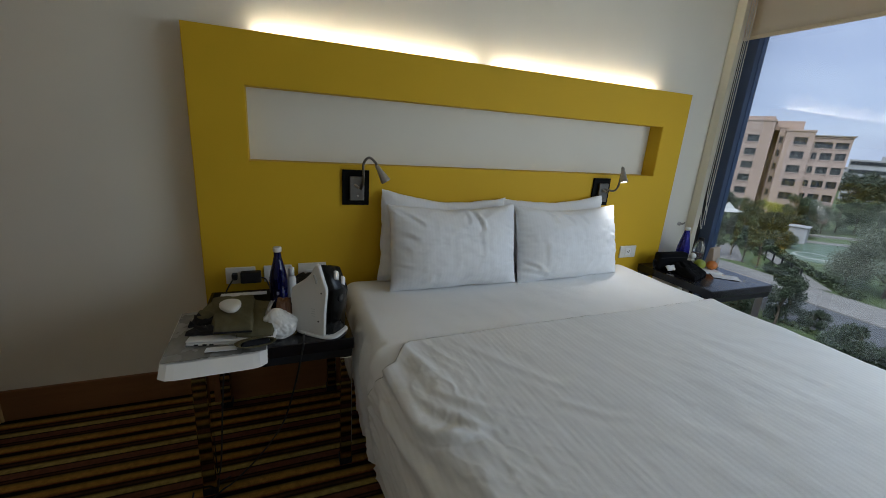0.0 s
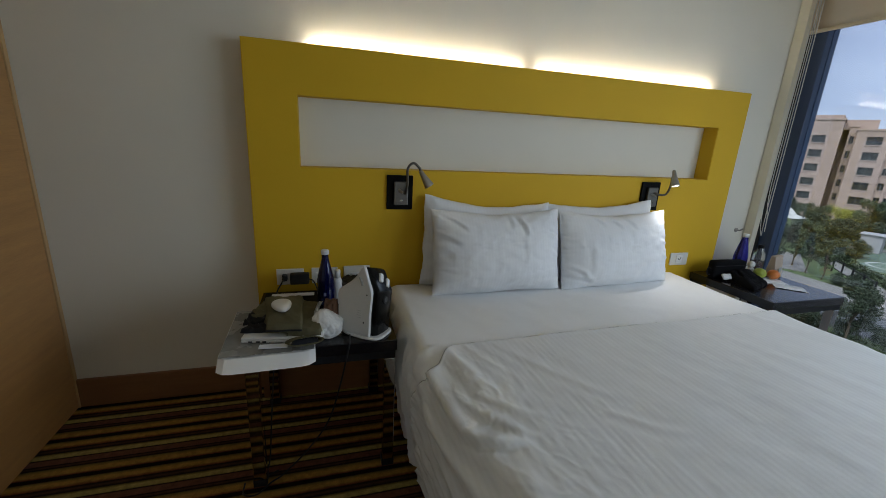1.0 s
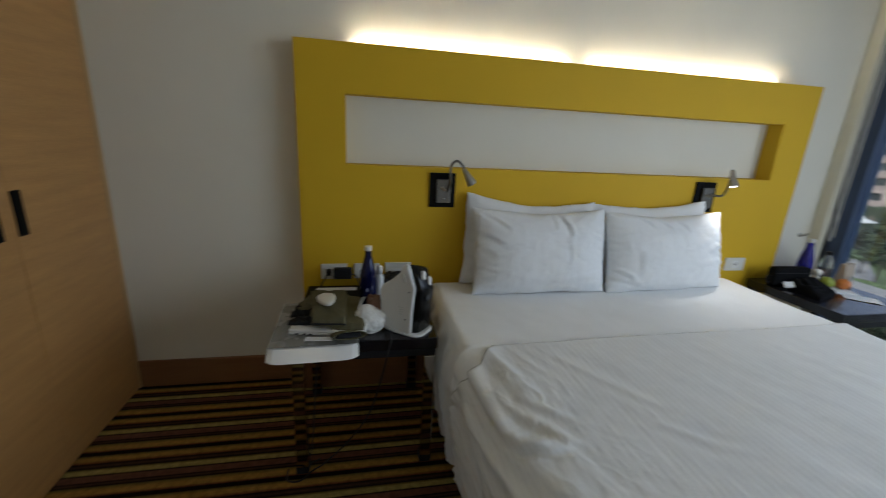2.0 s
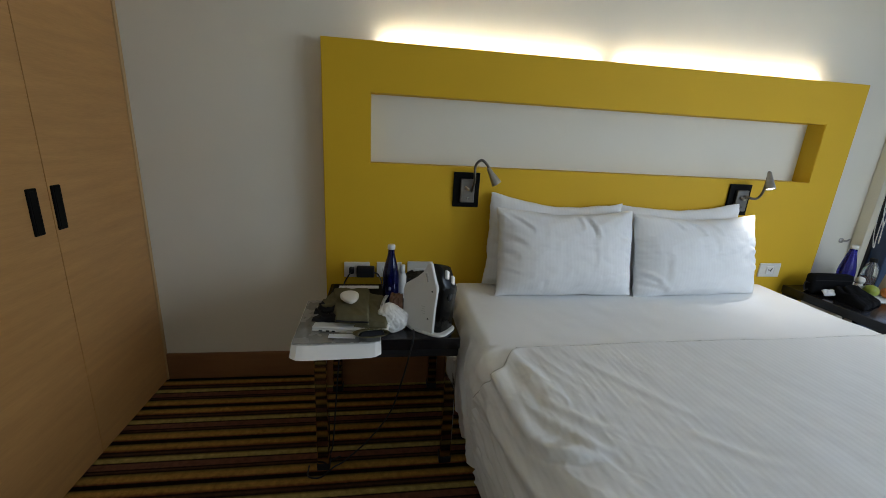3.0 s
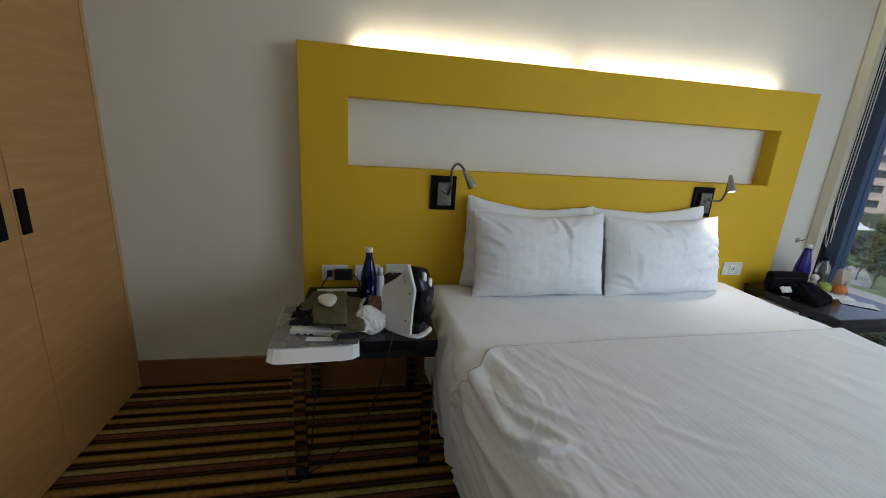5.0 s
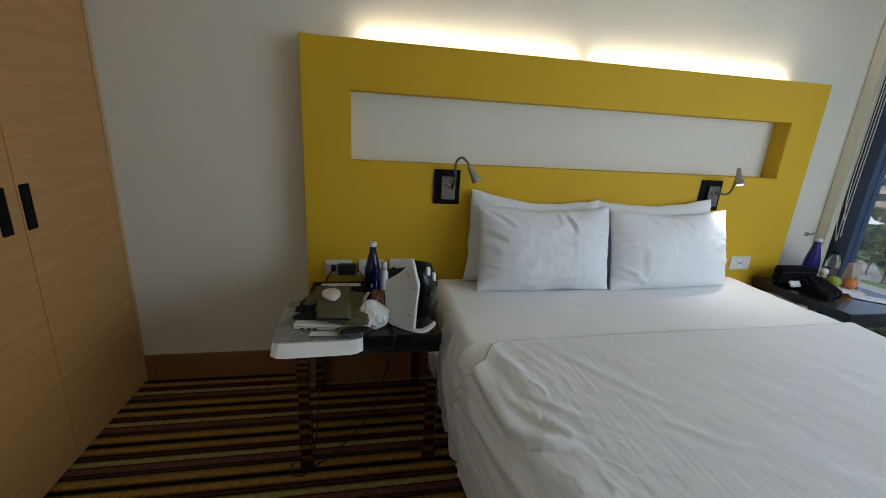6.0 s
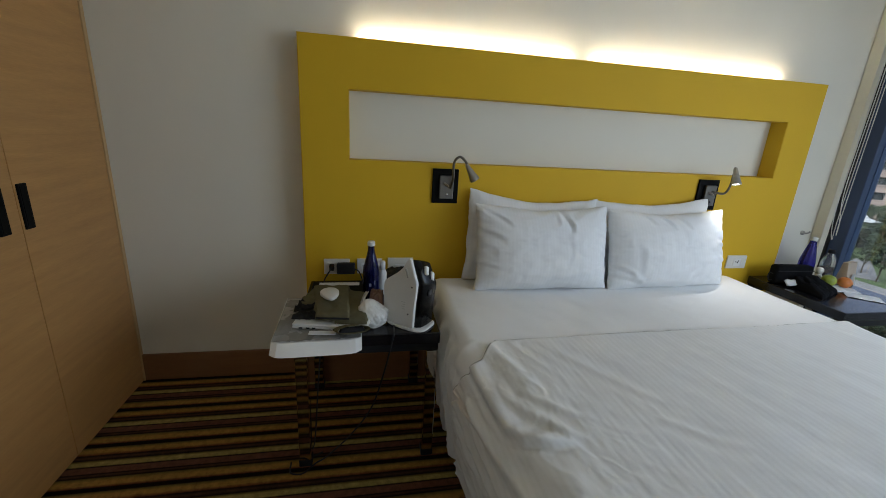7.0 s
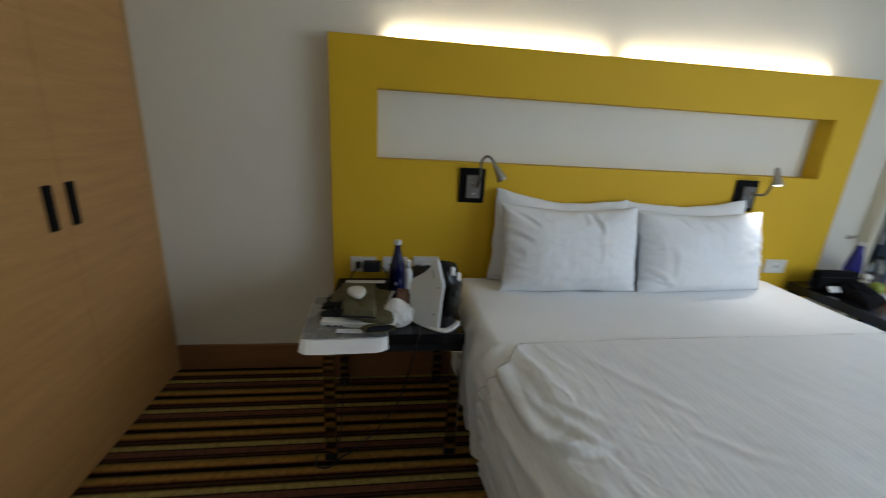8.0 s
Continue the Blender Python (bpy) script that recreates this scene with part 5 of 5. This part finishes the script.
# buildings
def facade(u0, u1, z0, z1, v, wins, depth=0.35):
    """A wall face at the depth v with recessed openings (u0, u1, z0, z1)."""
    bm = bmesh.new()
    us = sorted({u0, u1, *[w[0] for w in wins], *[w[1] for w in wins]})
    zs = sorted({z0, z1, *[w[2] for w in wins], *[w[3] for w in wins]})
    q = lambda *p: bm.faces.new([bm.verts.new(c) for c in p])
    for a, b in zip(us, us[1:]):
        for c, d in zip(zs, zs[1:]):
            mu, mz = (a + b) / 2, (c + d) / 2
            if not any(w[0] < mu < w[1] and w[2] < mz < w[3] for w in wins):
                q((a, v, c), (b, v, c), (b, v, d), (a, v, d))
    for a, b, c, d in wins:
        e = v + depth
        q((a, v, c), (a, e, c), (b, e, c), (b, v, c))
        q((a, v, d), (b, v, d), (b, e, d), (a, e, d))
        q((a, v, c), (a, v, d), (a, e, d), (a, e, c))
        q((b, v, c), (b, e, c), (b, e, d), (b, v, d))
    return bm

bx_, by_ = polar(29.0, 120)
apt = thing("apartment_building", "six-storey pink brick apartment building with dark windows", "building", (bx_, by_, 0), 29.0 - 90)
rows = [5.75 - 3.0 * k for k in range(5)]
def windows(u0, u1, zc, h, v, depth=0.35):
    w = part("window", box(u0, u1, v + depth - 0.02, v + depth + 0.1, zc - h / 2, zc + h / 2), DKGLASS, apt, "dark window with pale frame")
    bm = box(u0, u0 + 0.09, v + depth - 0.07, v + depth - 0.021, zc - h / 2, zc + h / 2)
    box((u0 + u1) / 2 - 0.04, (u0 + u1) / 2 + 0.04, v + depth - 0.07, v + depth - 0.021, zc - h / 2, zc + h / 2, bm=bm)
    box(u0, u1, v + depth - 0.07, v + depth - 0.021, zc - h / 2, zc - h / 2 + 0.09, bm=bm)
    part("frame", bm, DKFRAME, w)
    part("sill", box(u0 - 0.12, u1 + 0.12, v - 0.1, v + 0.02, zc - h / 2 - 0.16, zc - h / 2 - 0.01), BRICKP, w)

def block(u0, u1, top, v, back, wins):
    bm = facade(u0, u1, G, top, v, [(a, b, z - h / 2, z + h / 2) for a, b, z, h in wins])
    q = lambda *p: bm.faces.new([bm.verts.new(c) for c in p])
    q((u0, v, G), (u0, v, top), (u0, back, top), (u0, back, G))
    q((u1, v, G), (u1, back, G), (u1, back, top), (u1, v, top))
    q((u0, v, top), (u1, v, top), (u1, back, top), (u0, back, top))
    q((u0, back, G), (u0, back, top), (u1, back, top), (u1, back, G))
    part("wall", bm, BRICKP, apt)
    part("parapet", box(u0 - 0.15, u1 + 0.15, v - 0.15, back + 0.1, top, top + 0.35), BRICKP, apt)
    for a, b, z, h in wins:
        windows(a, b, z, h, v)
block(-11.5, -2.9, 9.6, 0.0, 14, [(-7.4, -5.2, z, 1.55) for z in rows + [-9.2]] + [(-11.0, -10.2, z, 1.5) for z in rows])
block(-19.0, -11.5, 9.0, 3.0, 16, [(-17, -15, z, 1.5) for z in rows])
block(-2.9, -1.9, 9.0, 9.0, 14, [])
block(-1.9, -0.6, 8.4, 3.0, 14, [(-1.6, -0.9, z, 1.5) for z in rows])
block(-0.6, 4.3, 7.55, -0.5, 13, [(1.0, 3.3, z, 1.6) for z in [r - 0.2 for r in rows] + [-9.3]])
cw = [(4.6, 5.5, z, 1.45) for z in [2.6, -0.35, -3.3, -6.2, -9.1]] + [(6.0, 7.9, z, 1.5) for z in [2.6, -0.35, -3.3, -6.2, -9.1]] + [(8.4, 10.1, z, 1.5) for z in [2.6, -0.35, -3.3, -6.2, -9.1]]
block(4.3, 10.5, 6.4, 0.4, 13, cw + [(4.6, 7.6, 4.9, 1.3), (8.0, 10.1, 4.9, 1.3)])
part("penthouse", box(-11.0, -3.2, 2.0, 12, 9.6, 10.75, 0.05), BRICKP, apt, "set-back top storey")
part("penthouse", box(-3.0, 2.2, 5.0, 12, 7.9, 10.0, 0.05), BRICKP, apt, "set-back top storey")
part("roof_slab", box(4.0, 10.9, 0.0, 13.2, 6.76, 7.0, 0.02), GREYC, apt, "thin dark roof edge")

fx, fy = polar(18.0, 215)
far = thing("office_building", "long low pale building beyond the trees", "building", (fx, fy, 0), 18 - 90)
for k in range(5):
    z = G + 3.0 * k
    part("wall", box(-22, 30, 0.3, 14, z, z + 3.0), GREYC, far)
    part("window", box(-21.5, 29.5, 0.15, 0.29, z + 1.1, z + 2.4), DKGLASS, far, "dark window band")
part("roof", box(-14, 26, 1, 13, G + 15.0, G + 16.6, 0.05), GREYC, far, "grey roof storey")
for k, (az, d, w) in enumerate(((24.0, 330, 40), (15.0, 300, 46), (30.0, 380, 60))):
    x, y = polar(az, d)
    ob = thing("distant_building", "low distant building on the horizon", "building", (x, y, G), az - 90)
    part("wall", box(-w / 2, w / 2, 0, 14, 0, 11 + k), GREYC, ob)
    part("roof", box(-w / 2 - 0.5, w / 2 + 0.5, -0.5, 14.5, 11 + k, 11.6 + k), BRICKP, ob)

tx, ty = polar(32.6, 98)
tent = thing("canopy_tent", "white pointed canvas canopy on poles", "tent", (tx, ty, G), 20)
bm = bmesh.new()
c = bm.verts.new((0, 0, 4.3))
rim = [bm.verts.new((3.4 * math.cos(a), 3.4 * math.sin(a), 2.6)) for a in (math.pi / 2 * k for k in range(4))]
mid = [bm.verts.new((1.2 * math.cos(a), 1.2 * math.sin(a), 3.1)) for a in (math.pi / 2 * k for k in range(4))]
for k in range(4):
    bm.faces.new((c, mid[k], mid[(k + 1) % 4]))
    bm.faces.new((mid[k], rim[k], rim[(k + 1) % 4], mid[(k + 1) % 4]))
bmesh.ops.solidify(bm, geom=bm.faces[:], thickness=0.03)
part("canopy", bm, TENTM, tent)
for k in range(4):
    a = math.pi / 2 * k
    part("pole", tube([(3.3 * math.cos(a), 3.3 * math.sin(a), 0), (3.3 * math.cos(a), 3.3 * math.sin(a), 2.62)], 0.05, 8, steps=0), GREYC, tent)
bx2, by2 = polar(25.9, 88)
kiosk = thing("kiosk", "small pale park kiosk beside the court", "kiosk", (bx2, by2, G), 20)
part("wall", box(-1.3, 1.3, -1.2, 1.2, 0, 2.6, 0.03), GREYC, kiosk)
part("roof", box(-1.5, 1.5, -1.4, 1.4, 2.6, 2.75, 0.02), GREYC, kiosk)
